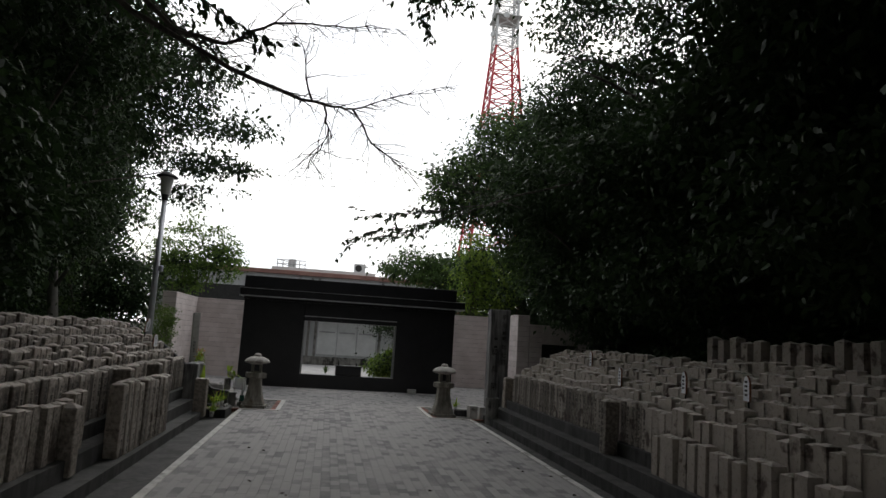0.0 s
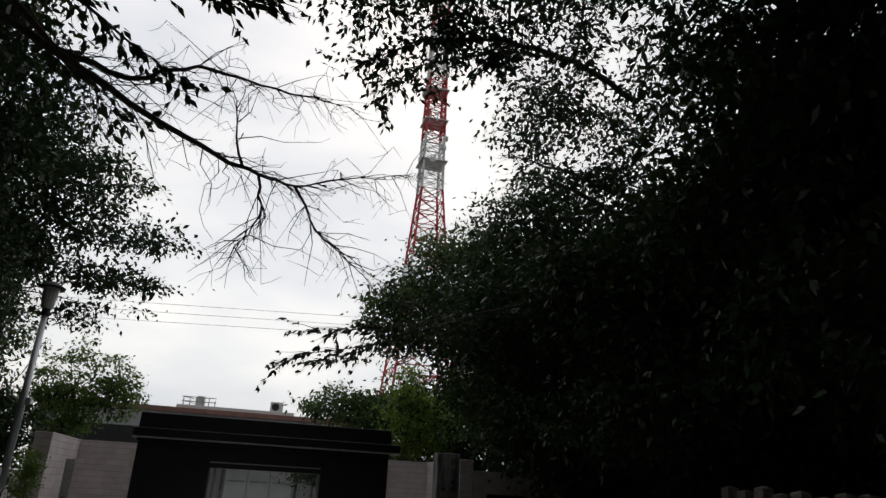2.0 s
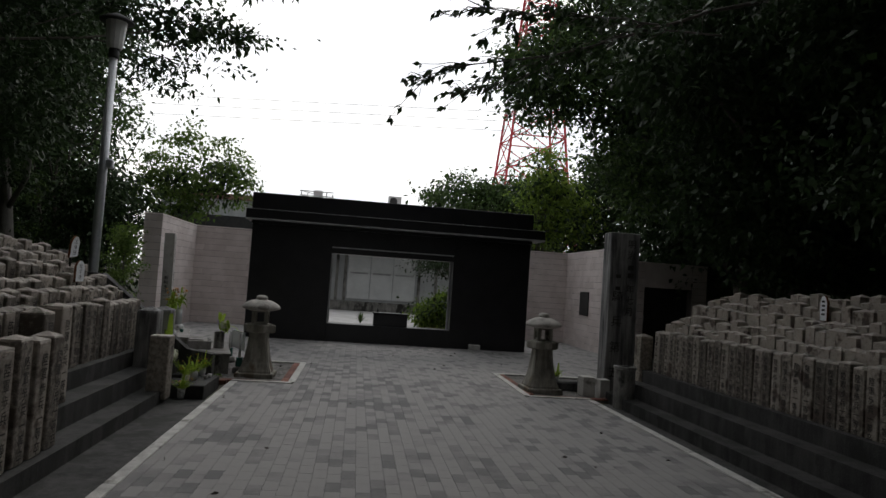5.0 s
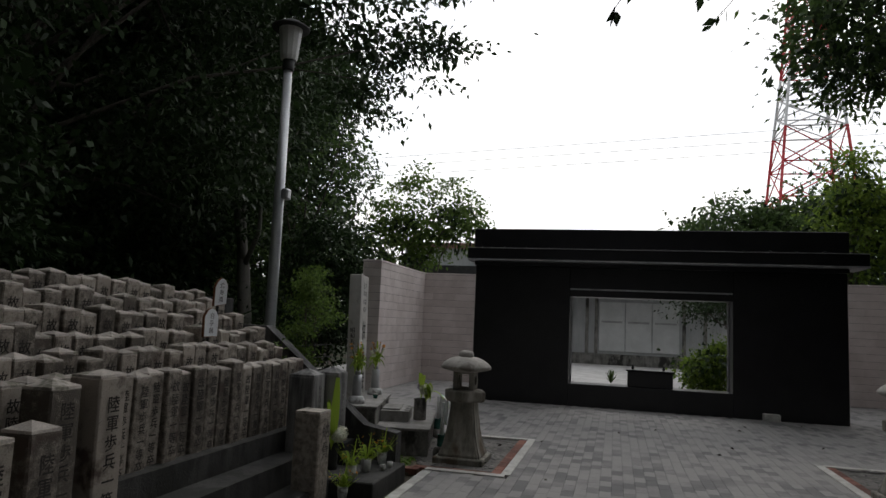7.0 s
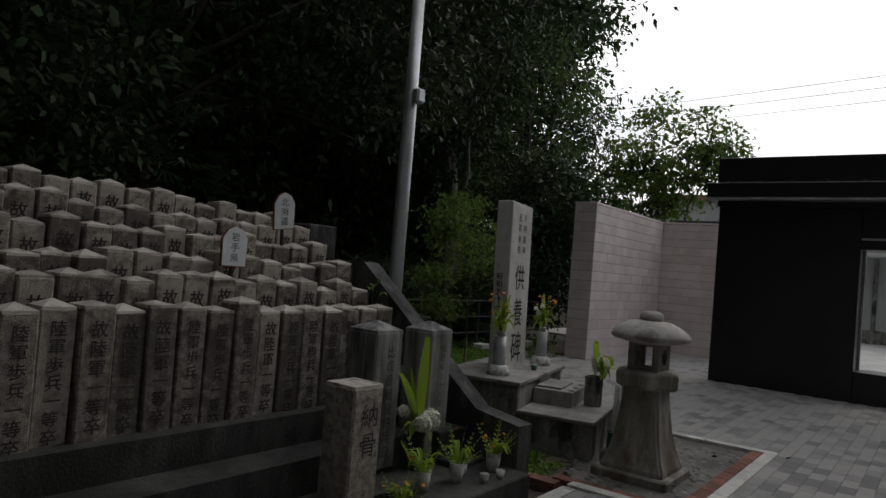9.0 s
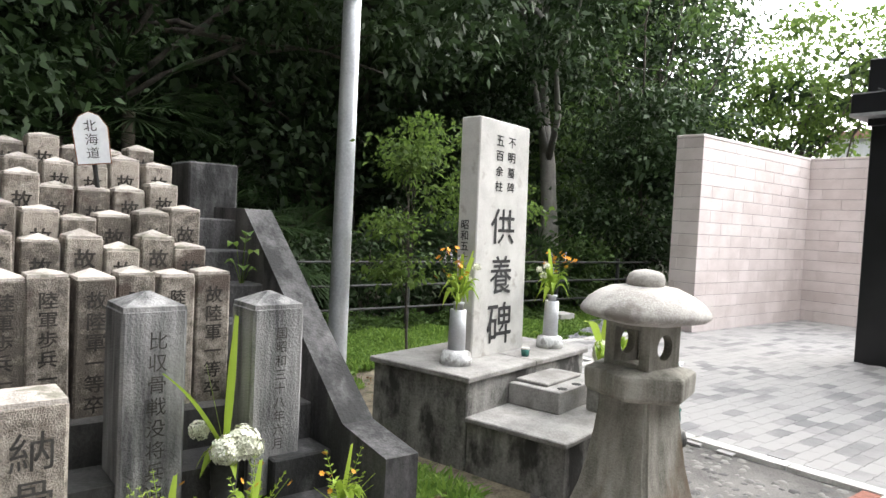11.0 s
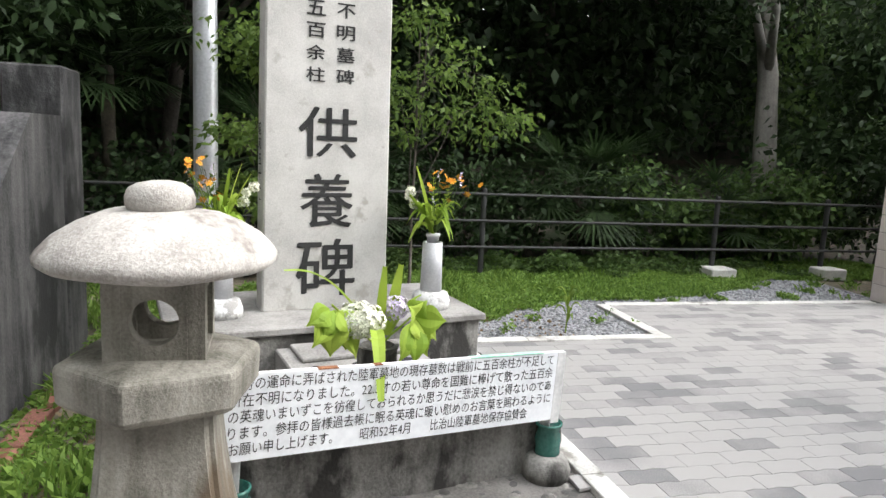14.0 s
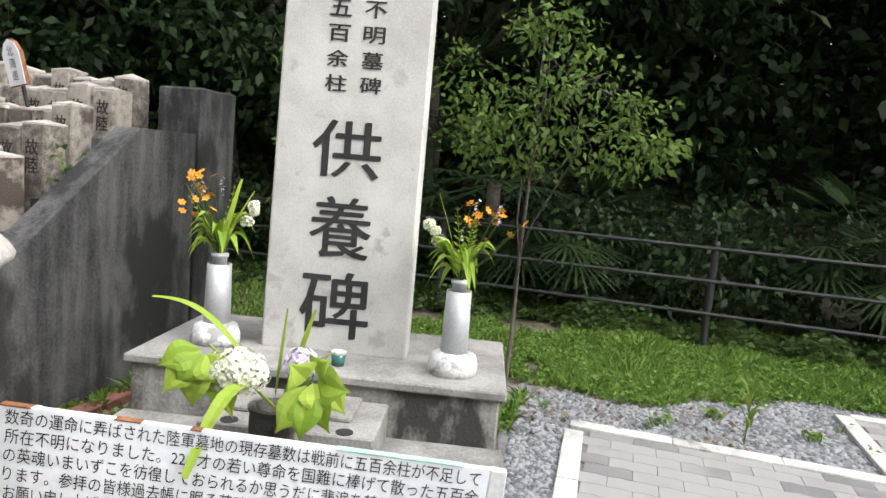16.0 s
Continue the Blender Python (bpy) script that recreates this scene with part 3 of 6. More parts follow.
tagged(litter, "dry brown leaves strewn over the bare dirt", "leaf litter", kind="stuff")
grass_b = new("grass", blades("grass", (-7.5, -3.9, 12.0, 16.2), 22000, lambda x, y: True, (0.06, 0.18), 12, GRASS))
tagged(grass_b, "rough grass behind the terrace of gravestones", "grass", kind="stuff")


# ---- gate, walls ----
gate = thing("gate_monument", Matrix.Identity(4), "free-standing black granite gate wall with a wide window-like opening", "gate")
GX0, GX1, GY0, GY1 = -2.03, 4.86, 23.05, 23.6
OX0, OX1, OZ0, OZ1 = -0.10, 2.92, 0.43, 2.14
part("pier", a_box(GX0, OX0, GY0, GY1, -0.05, 2.72, 0.01), BLACK_GRANITE, gate)
part("pier", a_box(OX1, GX1, GY0, GY1, -0.05, 2.72, 0.01), BLACK_GRANITE, gate)
part("sill_wall", a_box(OX0, OX1, GY0 + 0.003, GY1 - 0.003, -0.05, OZ0, 0.005), BLACK_GRANITE, gate)
part("lintel", a_box(OX0, OX1, GY0 + 0.003, GY1 - 0.003, OZ1, 2.72, 0.005), BLACK_GRANITE, gate)
part("lintel_strip", a_box(OX0, OX1, GY0 - 0.012, GY0 + 0.002, 2.27, 2.30), STEEL_TRIM, gate, "thin dull metal strip over the opening")
part("cornice", a_box(GX0 - 0.13, GX1 + 0.28, GY0 - 0.28, GY1 + 0.05, 2.83, 3.05, 0.01), BLACK_GRANITE, gate)
part("cornice_soffit", a_box(GX0 - 0.02, GX1 + 0.02, GY0 - 0.06, GY1 + 0.01, 2.72, 2.80, 0.005), BLACK_GRANITE, gate)
part("drip_strip", a_box(GX0 - 0.135, GX1 + 0.285, GY0 - 0.29, GY1 + 0.055, 2.80, 2.835), STEEL_TRIM, gate, "pale metal drip edge under the cornice")
part("top_flashing", a_box(GX0 - 0.135, GX1 + 0.285, GY0 - 0.285, GY1 + 0.055, 3.05, 3.062), STEEL_TRIM, gate, "pale metal flashing on the cornice")
part("parapet", a_box(GX0 - 0.03, GX1 + 0.01, GY0 - 0.10, GY1, 3.062, 3.47, 0.01), BLACK_GRANITE, gate)
clip_mesh = mesh_of(a_box(-0.02, 0.02, -0.05, 0.05, 0, 0.03, 0.004), "flashing_clip", DARK_METAL)
for i in range(16):
    share("flashing_clip", clip_mesh, gate, pose(GX0 + 0.15 + i * 0.45, GY0 - 0.22, 3.062))
for x in (OX0, OX1 - 0.035):
    part("inner_jamb", a_box(x, x + 0.035, GY1 - 0.12, GY1 - 0.06, OZ0, OZ1), STEEL_TRIM, gate, "pale metal inner jamb of the opening")
incense = thing("incense_box", Matrix.Translation((1.45, 23.32, OZ0)), "black stone incense box on the sill of the gate", "incense box")
part("body", a_box(-0.42, 0.42, -0.17, 0.17, 0, 0.30, 0.012), BLACK_GRANITE, incense)
part("rim", a_box(-0.45, 0.45, -0.19, 0.19, 0.30, 0.33, 0.008), BLACK_GRANITE, incense)
for x in (-0.32, 0.26):
    sv = thing("small_vase", Matrix.Translation((1.45 + x, 23.32, OZ0 + 0.33)), "small dark offering vase on the incense box", "vase")
    part("body", rings(bmesh.new(), [(0.02, 0), (0.03, 0.03), (0.015, 0.07), (0.02, 0.09)], 12), DARK_METAL, sv, smooth=True)
base_box = thing("stone_block", Matrix.Translation((3.55, 22.93, -0.012)), "small pale concrete block at the foot of the gate", "block")
part("body", a_box(-0.14, 0.14, -0.08, 0.08, 0, 0.14, 0.012), KERB, base_box)


def tile_wall(name, label, length, height, thick, m, faces_drawn, course=0.174, run=0.62):
    """A tiled wall along its local x, 0 to length; tiles on the -y face, +y face and the two ends as asked."""
    root = thing(name, m, label, "wall", kind="structure")
    part("core", a_box(0.012, length - 0.012, 0.012, thick - 0.012, -0.1, height - 0.03), WALL_CORE, root)
    part("coping", a_box(-0.006, length + 0.006, -0.006, thick + 0.006, height - 0.03, height + 0.012, 0.006), WALL_TILE, root)
    full = mesh_of(a_box(0.0, run - 0.003, 0, 0.014, 0, course - 0.006, 0.002), "tile", WALL_TILE)
    n = int(math.ceil((height - 0.03) / course))
    for side in faces_drawn:
        span = length if side in "fb" else thick
        for k in range(n):
            hgt = min(course, height - 0.03 - k * course)
            if hgt < 0.03:
                continue
            x = -(run * 0.5 if k % 2 else 0)
            while x < span - 0.01:
                a, b = max(x, 0.0), min(x + run, span)
                x += run
                if b - a < 0.03:
                    continue
                sc = Matrix.Diagonal(((b - a - 0.003) / (run - 0.003), 1, (hgt - 0.006) / (course - 0.006), 1))
                if side == "f":
                    place = Matrix.Translation((a, 0, k * course))
                elif side == "b":
                    place = Matrix.Translation((b - 0.006, thick, k * course)) @ Matrix.Rotation(math.pi, 4, 'Z')
                elif side == "l":
                    place = Matrix.Translation((0, b - 0.006, k * course)) @ Matrix.Rotation(-math.pi / 2, 4, 'Z')
                else:
                    place = Matrix.Translation((length, a, k * course)) @ Matrix.Rotation(math.pi / 2, 4, 'Z')
                share("tile", full, root, place @ sc)
    return root


PINK = "pinkish-beige granite tiled wall in even courses"
# left wing: runs away from the walker, its tiled face towards the court, then returns to the gate
tile_wall("wall_left_wing", PINK, 3.5, 2.78, 0.42, pose(-4.13, 23.13, 0, 0, 0, 90), "fl")
tile_wall("wall_left_return", PINK, 2.8, 2.78, 0.35, pose(-4.53, 26.64, 0, 0, 0, 0), "f")
tile_wall("wall_right_wing", PINK, 3.9, 2.8, 0.42, pose(7.1, 27.05, 0, 0, 0, -90), "fr")
tile_wall("wall_right_return", PINK, 3.0, 2.8, 0.35, pose(4.5, 27.06, 0, 0, 0, 0), "f")
# service building beyond the right wing with a dark doorway
tile_wall("wall_service_pier", PINK, 0.45, 2.5, 0.4, pose(7.53, 23.15, 0, 0, 0, 0), "f")
tile_wall("wall_service_end", PINK, 0.41, 2.5, 0.4, pose(9.28, 23.15, 0, 0, 0, 0), "f")
lint = part("service_lintel", a_box(7.985, 9.275, 23.165, 23.54, 1.86, 2.51, 0.004), WALL_TILE)
tagged(lint, "pinkish stone lintel over the dark doorway", "lintel", kind="structure")
# Dark panel takes the place of the shade in an open doorway; handle invented.
door = thing("door_1", Matrix.Translation((7.985, 23.4, 0)), "dark panel standing in for the shaded open doorway", "door", kind="structure")
part("leaf", a_box(0.0, 1.29, 0, 0.05, 0, 1.86, 0.004), DARK_METAL, door)
part("door_handle", rod(bmesh.new(), (0.1, -0.03, 0.95), (0.1, -0.03, 1.1), 0.01), STEEL_TRIM, door)
plaque = thing("wall_plaque", pose(7.098, 25.2, 0.95), "dark bronze plaque on the pink wall", "plaque")
part("plate", a_box(-0.03, 0.0, -0.36, 0.36, 0, 0.68, 0.006), DARK_METAL, plaque)
fitting = thing("wall_lamp", pose(-2.35, 26.63, 2.3), "small dark wall lamp near the gate", "lamp")
part("housing", a_box(-0.05, 0.05, -0.12, 0.0, 0, 0.16, 0.02), DARK_METAL, fitting)


# ---- gravestone terraces ----
def terrace(name, side, label, y0, y1, front):
    """Stepped concrete base; side -1 is the left bank, +1 the right."""
    pts = [(0.0, -0.1), (0.0, 0.1), (0.25, 0.1), (0.25, 0.3), (0.5, 0.3), (0.5, 0.48)]
    x, z = 0.62, 0.48
    for r in range(5):
        pts += [(x + 0.11, z), (x + 0.11, z + 0.13)]
        x, z = x + 0.23, z + 0.13
    pts += [(2.15, z), (2.15, -0.3)]
    out = [(front + side * a, b) for a, b in pts]
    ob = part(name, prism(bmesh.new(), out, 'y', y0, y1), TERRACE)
    return tagged(ob, label, "terrace", kind="structure")


terrace("terrace_left", -1, "near-black stepped concrete terrace that carries the gravestones", -6, 15.66, -1.6)
terrace("terrace_right", 1, "near-black stepped concrete terrace beneath the facing gravestones", -6, 16.45, 4.45)
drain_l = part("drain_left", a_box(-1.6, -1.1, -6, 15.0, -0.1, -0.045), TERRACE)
tagged(drain_l, "dark concrete gutter beside the paving", "gutter", kind="structure")
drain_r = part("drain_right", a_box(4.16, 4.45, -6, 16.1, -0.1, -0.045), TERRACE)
tagged(drain_r, "dark concrete gutter below the terrace", "gutter", kind="structure")


def stone_meshes(w, d, h, seed, taper=0.0):
    """Body and low pyramid cap of a square gravestone, base at z 0, front face towards +x."""
    r = random.Random(seed)
    bm = a_box(-d / 2, d / 2, -w / 2, w / 2, 0, h, 0.008)
    roughen(bm, 0.006, 7, seed)
    body = mesh_of(bm, "body", GRAVE)
    bm = bmesh.new()
    e = 0.004
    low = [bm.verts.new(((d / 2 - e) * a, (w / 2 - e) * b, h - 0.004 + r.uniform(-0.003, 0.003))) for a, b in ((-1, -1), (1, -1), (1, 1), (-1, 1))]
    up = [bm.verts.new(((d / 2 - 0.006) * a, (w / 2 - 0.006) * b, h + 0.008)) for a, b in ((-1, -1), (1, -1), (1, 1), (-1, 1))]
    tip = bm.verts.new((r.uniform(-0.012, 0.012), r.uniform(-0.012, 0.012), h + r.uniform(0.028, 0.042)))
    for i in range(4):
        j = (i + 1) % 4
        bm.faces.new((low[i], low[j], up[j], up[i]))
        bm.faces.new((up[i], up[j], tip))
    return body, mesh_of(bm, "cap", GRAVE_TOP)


STONES = [stone_meshes(0.154 + 0.003 * (i % 3), 0.155 + 0.008 * (i % 2), 0.615 + 0.01 * ((i * 7) % 4), i) for i in range(8)]
RANK = written("陸軍歩兵一等卒", 0.074, SOFT_INK, True, 1.08, 0.02)
LATE = written("故陸", 0.092, SOFT_INK, True, 1.06, 0.02)
LATE_TALL = written("故陸軍一等卒", 0.082, SOFT_INK, True, 1.08, 0.02)
turn_x = Matrix.Rotation(math.pi / 2, 4, 'Z')
GRAVE_LABEL = "weathered granite gravestone with a pointed top, packed in its row"


def gravestone(x, y, z, which, facing, writing, rng, scale=(1, 1, 1), group="gravestones on the terrace"):
    body, cap = STONES[which]
    root = thing("gravestone", pose(x, y, z, rng.uniform(-0.8, 0.8), rng.uniform(-0.8, 0.8), (0 if facing > 0 else 180) + rng.uniform(-2, 2)),
                 GRAVE_LABEL, "gravestone", group)
    root.scale = scale
    share("body", body, root, Matrix.Identity(4))
    share("cap", cap, root, Matrix.Identity(4))
    if writing:
        share("inscription", writing, root, Matrix.Translation((0.0865, 0, 0.56)) @ turn_x)
    return root


rng = random.Random(3)
for r in range(6):
    y, j = 15.56 - 0.04 * (r % 2), 0
    while y > 7.4:
        base = 0.48 + (0.13 * r if r else 0)
        x = -2.28 - 0.235 * r + rng.uniform(-0.02, 0.02)
        top = rng.uniform(-0.018, 0.012) if r == 0 else rng.uniform(-0.045, 0.035)
        writing = (RANK, LATE_TALL)[rng.random() < 0.45] if r == 0 else LATE
        gravestone(x, y, base + top - 0.02, rng.randrange(8), 1, writing, rng)
        y -= 0.163 + rng.uniform(-0.005, 0.012)
        j += 1
for y in [12.62 - 0.33 * i for i in range(8)]:
    if y > 12.2 or rng.random() < 0.4:
        gravestone(-2.0, y, 0.3, rng.randrange(8), 1, RANK, rng, (1.25, 1.35, 1.3))
for y in [11.95 - 0.26 * i for i in range(10)]:
    gravestone(-1.77, y, 0.1, rng.randrange(8), 1, RANK, rng, (1.15, 1.2, 1.36 + rng.uniform(-0.04, 0.04)))


def stone_field(name, label, rows, facing, rng):
    """Rows too many to count, as one mesh: rows of (x, base z, y from, y to, height, pitch)."""
    vs, fs, mats = [], [], []
    for x0, z, ya, yb, h, pitch in rows:
        y = ya
        while y > yb:
            w, d = rng.uniform(0.148, 0.163), rng.uniform(0.15, 0.17)
            x, t, a = x0 + rng.uniform(-0.025, 0.025), h + rng.uniform(-0.05, 0.05), rng.uniform(-0.05, 0.05)
            k = len(vs)
            c, s = math.cos(a), math.sin(a)
            lean = rng.uniform(-0.008, 0.008)
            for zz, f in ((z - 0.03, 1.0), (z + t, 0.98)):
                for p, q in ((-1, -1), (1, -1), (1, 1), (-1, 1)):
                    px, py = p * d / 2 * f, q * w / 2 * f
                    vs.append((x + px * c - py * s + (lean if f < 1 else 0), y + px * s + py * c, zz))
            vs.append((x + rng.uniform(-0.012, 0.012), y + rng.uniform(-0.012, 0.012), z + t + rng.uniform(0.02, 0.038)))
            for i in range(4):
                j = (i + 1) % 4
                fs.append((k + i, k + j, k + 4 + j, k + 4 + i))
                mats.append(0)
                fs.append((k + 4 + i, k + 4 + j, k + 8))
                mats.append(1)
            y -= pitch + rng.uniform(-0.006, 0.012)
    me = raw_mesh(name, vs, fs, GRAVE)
    # slot 1: the paler caps with top light in their colour
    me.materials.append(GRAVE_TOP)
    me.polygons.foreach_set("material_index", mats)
    return tagged(new(name, me), label, "gravestones", kind="stuff")


stone_field("gravestone_field", "dense rows of weathered gravestones rising up the terrace", [(4.45 + 0.68 + 0.235 * r, 0.48 + 0.13 * r, 16.1 + 0.03 * r, -5.5, 0.58, 0.168) for r in range(1, 6)]
            + [(6.75, 1.13, 10.5, 2.0, 0.9, 0.3), (5.13, 0.48, 9.2, -5.5, 0.58, 0.168), (4.87, 0.3, 8.6, -5.5, 0.5, 0.22)], -1, rng)
stone_field("gravestone_field", "dense rows of weathered gravestones further along the terrace", [(-2.28 - 0.235 * r, 0.48 + 0.13 * r, 7.3, -5.5, 0.58, 0.165) for r in range(6)]
            + [(-2.03, 0.3, 9.0, -5.5, 0.6, 0.21)], 1, rng)
y = 16.0
while y > 9.3:
    gravestone(5.13, y, 0.45, rng.randrange(8), -1, RANK, rng, group="gravestones facing across the paving")
    y -= 0.17
gravestone(5.0, 16.33, 0.25, 2, -1, None, rng, (1.3, 1.3, 1.15), group="gravestones facing across the paving")
gravestone(4.86, 10.1, 0.3, 1, -1, RANK, rng, (1.3, 1.3, 1.15), group="gravestones facing across the paving")


def name_plate(at, turn, text, label, h=0.32, w=0.15):
    root = thing("region_plate", at @ pose(0, 0, 0, 0, 0, turn), label, "sign plate")
    outline = [(-w / 2, 0), (w / 2, 0), (w / 2 * 1.05, h * 0.7), (w * 0.3, h * 0.92), (0, h), (-w * 0.3, h * 0.92), (-w / 2 * 1.05, h * 0.7)]
    part("plate", prism(bmesh.new(), outline, 'y', -0.01, 0.01), WHITE_BOARD, root)
    part("rusty_rim", prism(bmesh.new(), [(p * 1.06, q * 1.03 - 0.006) for p, q in outline], 'y', -0.006, 0.016), RUST, root, "rusted rim of the plate")
    part("stake", rod(bmesh.new(), (0, 0.02, -0.5), (0, 0.02, h * 0.6), 0.012), DARK_METAL, root)
    if text:
        share("writing", written(text, h * 0.24, ENGRAVED, True, 1.1), root, Matrix.Translation((0, -0.0115, h * 0.84)))
    else:
        bm = bmesh.new()
        for i in range(4):
            box(bm, -0.03, 0.03, -0.0125, -0.0115, h * (0.72 - 0.17 * i), h * (0.8 - 0.17 * i))
        part("writing_bars", bm, ENGRAVED, root)
    return root


name_plate(Matrix.Translation((-2.924, 15.18, 1.59)) @ pose(0, 0, 0, 10, 8, 0), 80, "北海道", "white painted plate with rusty edges among the gravestones", 0.26)
name_plate(Matrix.Translation((-2.58, 14.53, 1.31)), 80, "岩手県", "white painted plate with black writing among the gravestones", 0.24)
for x, y, z in ((5.5, 11.2, 1.22), (5.5, 9.15, 1.27), (5.5, 7.75, 1.3), (5.95, 13.6, 1.45)):
    name_plate(Matrix.Translation((x, y, z)), -95, "", "small white plate with faded writing among the gravestones", 0.29, 0.12)


def pillar(at, w, h, label, text=None, size=0.09, name="stone_pillar", mats=None, cap=0.06, turn=0, tilt=0.0):
    mats = mats or (DARK_CONCRETE, DARK_CONCRETE)
    root = thing(name, at @ pose(0, 0, 0, tilt, 0, turn), label, "stone pillar")
    bm = a_box(-w / 2, w / 2, -w / 2, w / 2, 0, h, 0.012)
    part("shaft", roughen(bm, 0.004, 6, h), mats[0], root)
    bm = rings(bmesh.new(), [(w / 2 - 0.004, h - 0.01), (w / 2 - 0.006, h + 0.01), (0.012, h + cap)], 4)
    part("cap", bm, mats[1], root)
    if text:
        share("inscription", written(text, size, FADED_INK, True, 1.12), root, Matrix.Translation((w / 2 + 0.0055, 0.01, h - 0.09)) @ turn_x)
    return root


PILLAR = surface("grey_pillar_stone", (0.065, 0.065, 0.067), (0.32, 0.315, 0.31), 0.85, 5, 90, 0.6, streak=0.75, stain=(0.07, 0.07, 0.07), stain_scale=2, stain_cut=0.56)
pillar(Matrix.Translation((-1.95, 15.18, 0.13)), 0.25, 0.85, "grey square memorial pillar with carved writing and pointed top", "比収骨戦没将兵追", 0.078, mats=(PILLAR, PILLAR))
pillar(Matrix.Translation((-1.93, 15.70, 0.13)), 0.24, 0.84, "dark grey square memorial pillar with worn carved writing", "国昭和三十八年六月", 0.055, mats=(PILLAR, PILLAR))
small_post = pillar(Matrix.Translation((-1.66, 14.72, 0.0)), 0.23, 0.73, "short lichen-spotted stone post with carved writing", "納骨", 0.14, mats=(GRAVE, GRAVE_TOP), cap=0.02)
pillar(Matrix.Translation((-1.9, 8.4, 0.12)), 0.2, 0.7, "short stone post on the terrace step", None, mats=(GRAVE, GRAVE_TOP))
big = thing("tall_pillar", pose(4.95, 17.3, -0.03), "tall grey stone pillar with a carved vertical inscription", "stone pillar")
part("shaft", roughen(a_box(-0.25, 0.25, -0.17, 0.17, 0, 2.66, 0.015), 0.004, 4), PILLAR, big)
share("inscription", written("明治　　年七月", 0.15, FADED_INK, True, 1.25, 0.01), big, Matrix.Translation((0.11, -0.176, 2.54)))
share("inscription", written("騎兵第五", 0.19, FADED_INK, True, 2.2, 0.01), big, Matrix.Translation((-0.1, -0.176, 1.68)))
for i in range(4):
    part("worn_character", a_box(0.06, 0.16, -0.177, -0.172, 2.04 - 0.13 * i, 2.12 - 0.13 * i) if i < 2 else a_box(-0.14, -0.06, -0.177, -0.172, 2.3 - 0.2 * i, 2.36 - 0.2 * i), FADED_INK, big)
bucket = thing("stone_basin", pose(4.52, 15.85, -0.045), "grey cylindrical concrete basin beside the gravestones", "basin")
part("body", rings(bmesh.new(), [(0.15, 0), (0.15, 0.55), (0.165, 0.56), (0.165, 0.6), (0.12, 0.6), (0.12, 0.5)], 24), CONCRETE, bucket, smooth=False)
for x, y, s in ((4.25, 16.7, 0.2), (4.42, 16.45, 0.17)):
    blk = thing("stone_block", pose(x, y, -0.02, 0, 0, 8), "small pale concrete block beside the pillar", "block")
    part("body", a_box(-s / 2, s / 2, -s / 2, s / 2, 0, 0.3, 0.01), KERB, blk)

# stairs beside the left terrace and the sloping cheek wall
stairs = thing("stairs", Matrix.Identity(4), "narrow blackened concrete stairs up the terrace", "stairs", kind="structure")
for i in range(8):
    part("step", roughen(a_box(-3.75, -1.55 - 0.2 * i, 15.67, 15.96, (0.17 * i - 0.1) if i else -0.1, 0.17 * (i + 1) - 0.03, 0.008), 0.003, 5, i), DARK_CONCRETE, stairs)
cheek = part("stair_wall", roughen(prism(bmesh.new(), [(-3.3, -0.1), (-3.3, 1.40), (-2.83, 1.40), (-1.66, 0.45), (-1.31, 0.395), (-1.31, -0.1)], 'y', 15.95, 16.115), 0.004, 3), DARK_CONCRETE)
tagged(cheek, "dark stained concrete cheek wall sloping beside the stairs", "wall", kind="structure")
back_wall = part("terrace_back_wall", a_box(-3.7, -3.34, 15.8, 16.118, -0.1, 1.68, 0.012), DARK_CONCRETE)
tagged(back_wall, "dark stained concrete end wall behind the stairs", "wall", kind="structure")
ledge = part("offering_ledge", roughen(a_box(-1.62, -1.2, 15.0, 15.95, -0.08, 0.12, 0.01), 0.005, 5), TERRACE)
tagged(ledge, "low dark concrete ledge with offerings below the pillars", "ledge", kind="structure")


stair_weed = thing("stair_weed", pose(-2.62, 15.86, 0.99), "broad-leaved weed growing out of the stairs", "weed")
STAIR_WEED_LEAVES = ((0.1, 0.05, 0.16), (-0.08, 0.06, 0.22), (0.04, -0.1, 0.2), (0.12, -0.04, 0.08), (-0.05, -0.08, 0.1), (0.02, 0.08, 0.06), (0.09, 0.0, 0.26))

# ---- stone lanterns ----
def hole_wall(bm, half, z0, z1, t, m, radius, square=False):
    """A square panel with a round window, thickness t, in local xz facing -y."""
    cz, n = (z0 + z1) / 2, 24
    hh = (z1 - z0) / 2
    def on_square(a):
        c, s = math.cos(a), math.sin(a)
        k = 1 / max(abs(c), abs(s))
        return c * k * half, cz + s * k * hh
    def on_hole(a):
        k = 1 / max(abs(math.cos(a)), abs(math.sin(a))) if square else 1.0
        return radius * k * math.cos(a), cz + radius * k * (1.2 if square else 1.0) * math.sin(a)
    loops = []
    for y in (-t / 2, t / 2):
        inner = [bm.verts.new(m @ Vector((on_hole(2 * math.pi * i / n)[0], y, on_hole(2 * math.pi * i / n)[1]))) for i in range(n)]
        outer = [bm.verts.new(m @ Vector((on_square(2 * math.pi * i / n)[0], y, on_square(2 * math.pi * i / n)[1]))) for i in range(n)]
        loops.append((inner, outer))
    (i0, o0), (i1, o1) = loops
    for i in range(n):
        j = (i + 1) % n
        bm.faces.new((i0[i], o0[i], o0[j], i0[j]))
        bm.faces.new((i1[j], o1[j], o1[i], i1[i]))
        bm.faces.new((i1[i], i0[i], i0[j], i1[j]))
        bm.faces.new((o0[i], o1[i], o1[j], o0[j]))


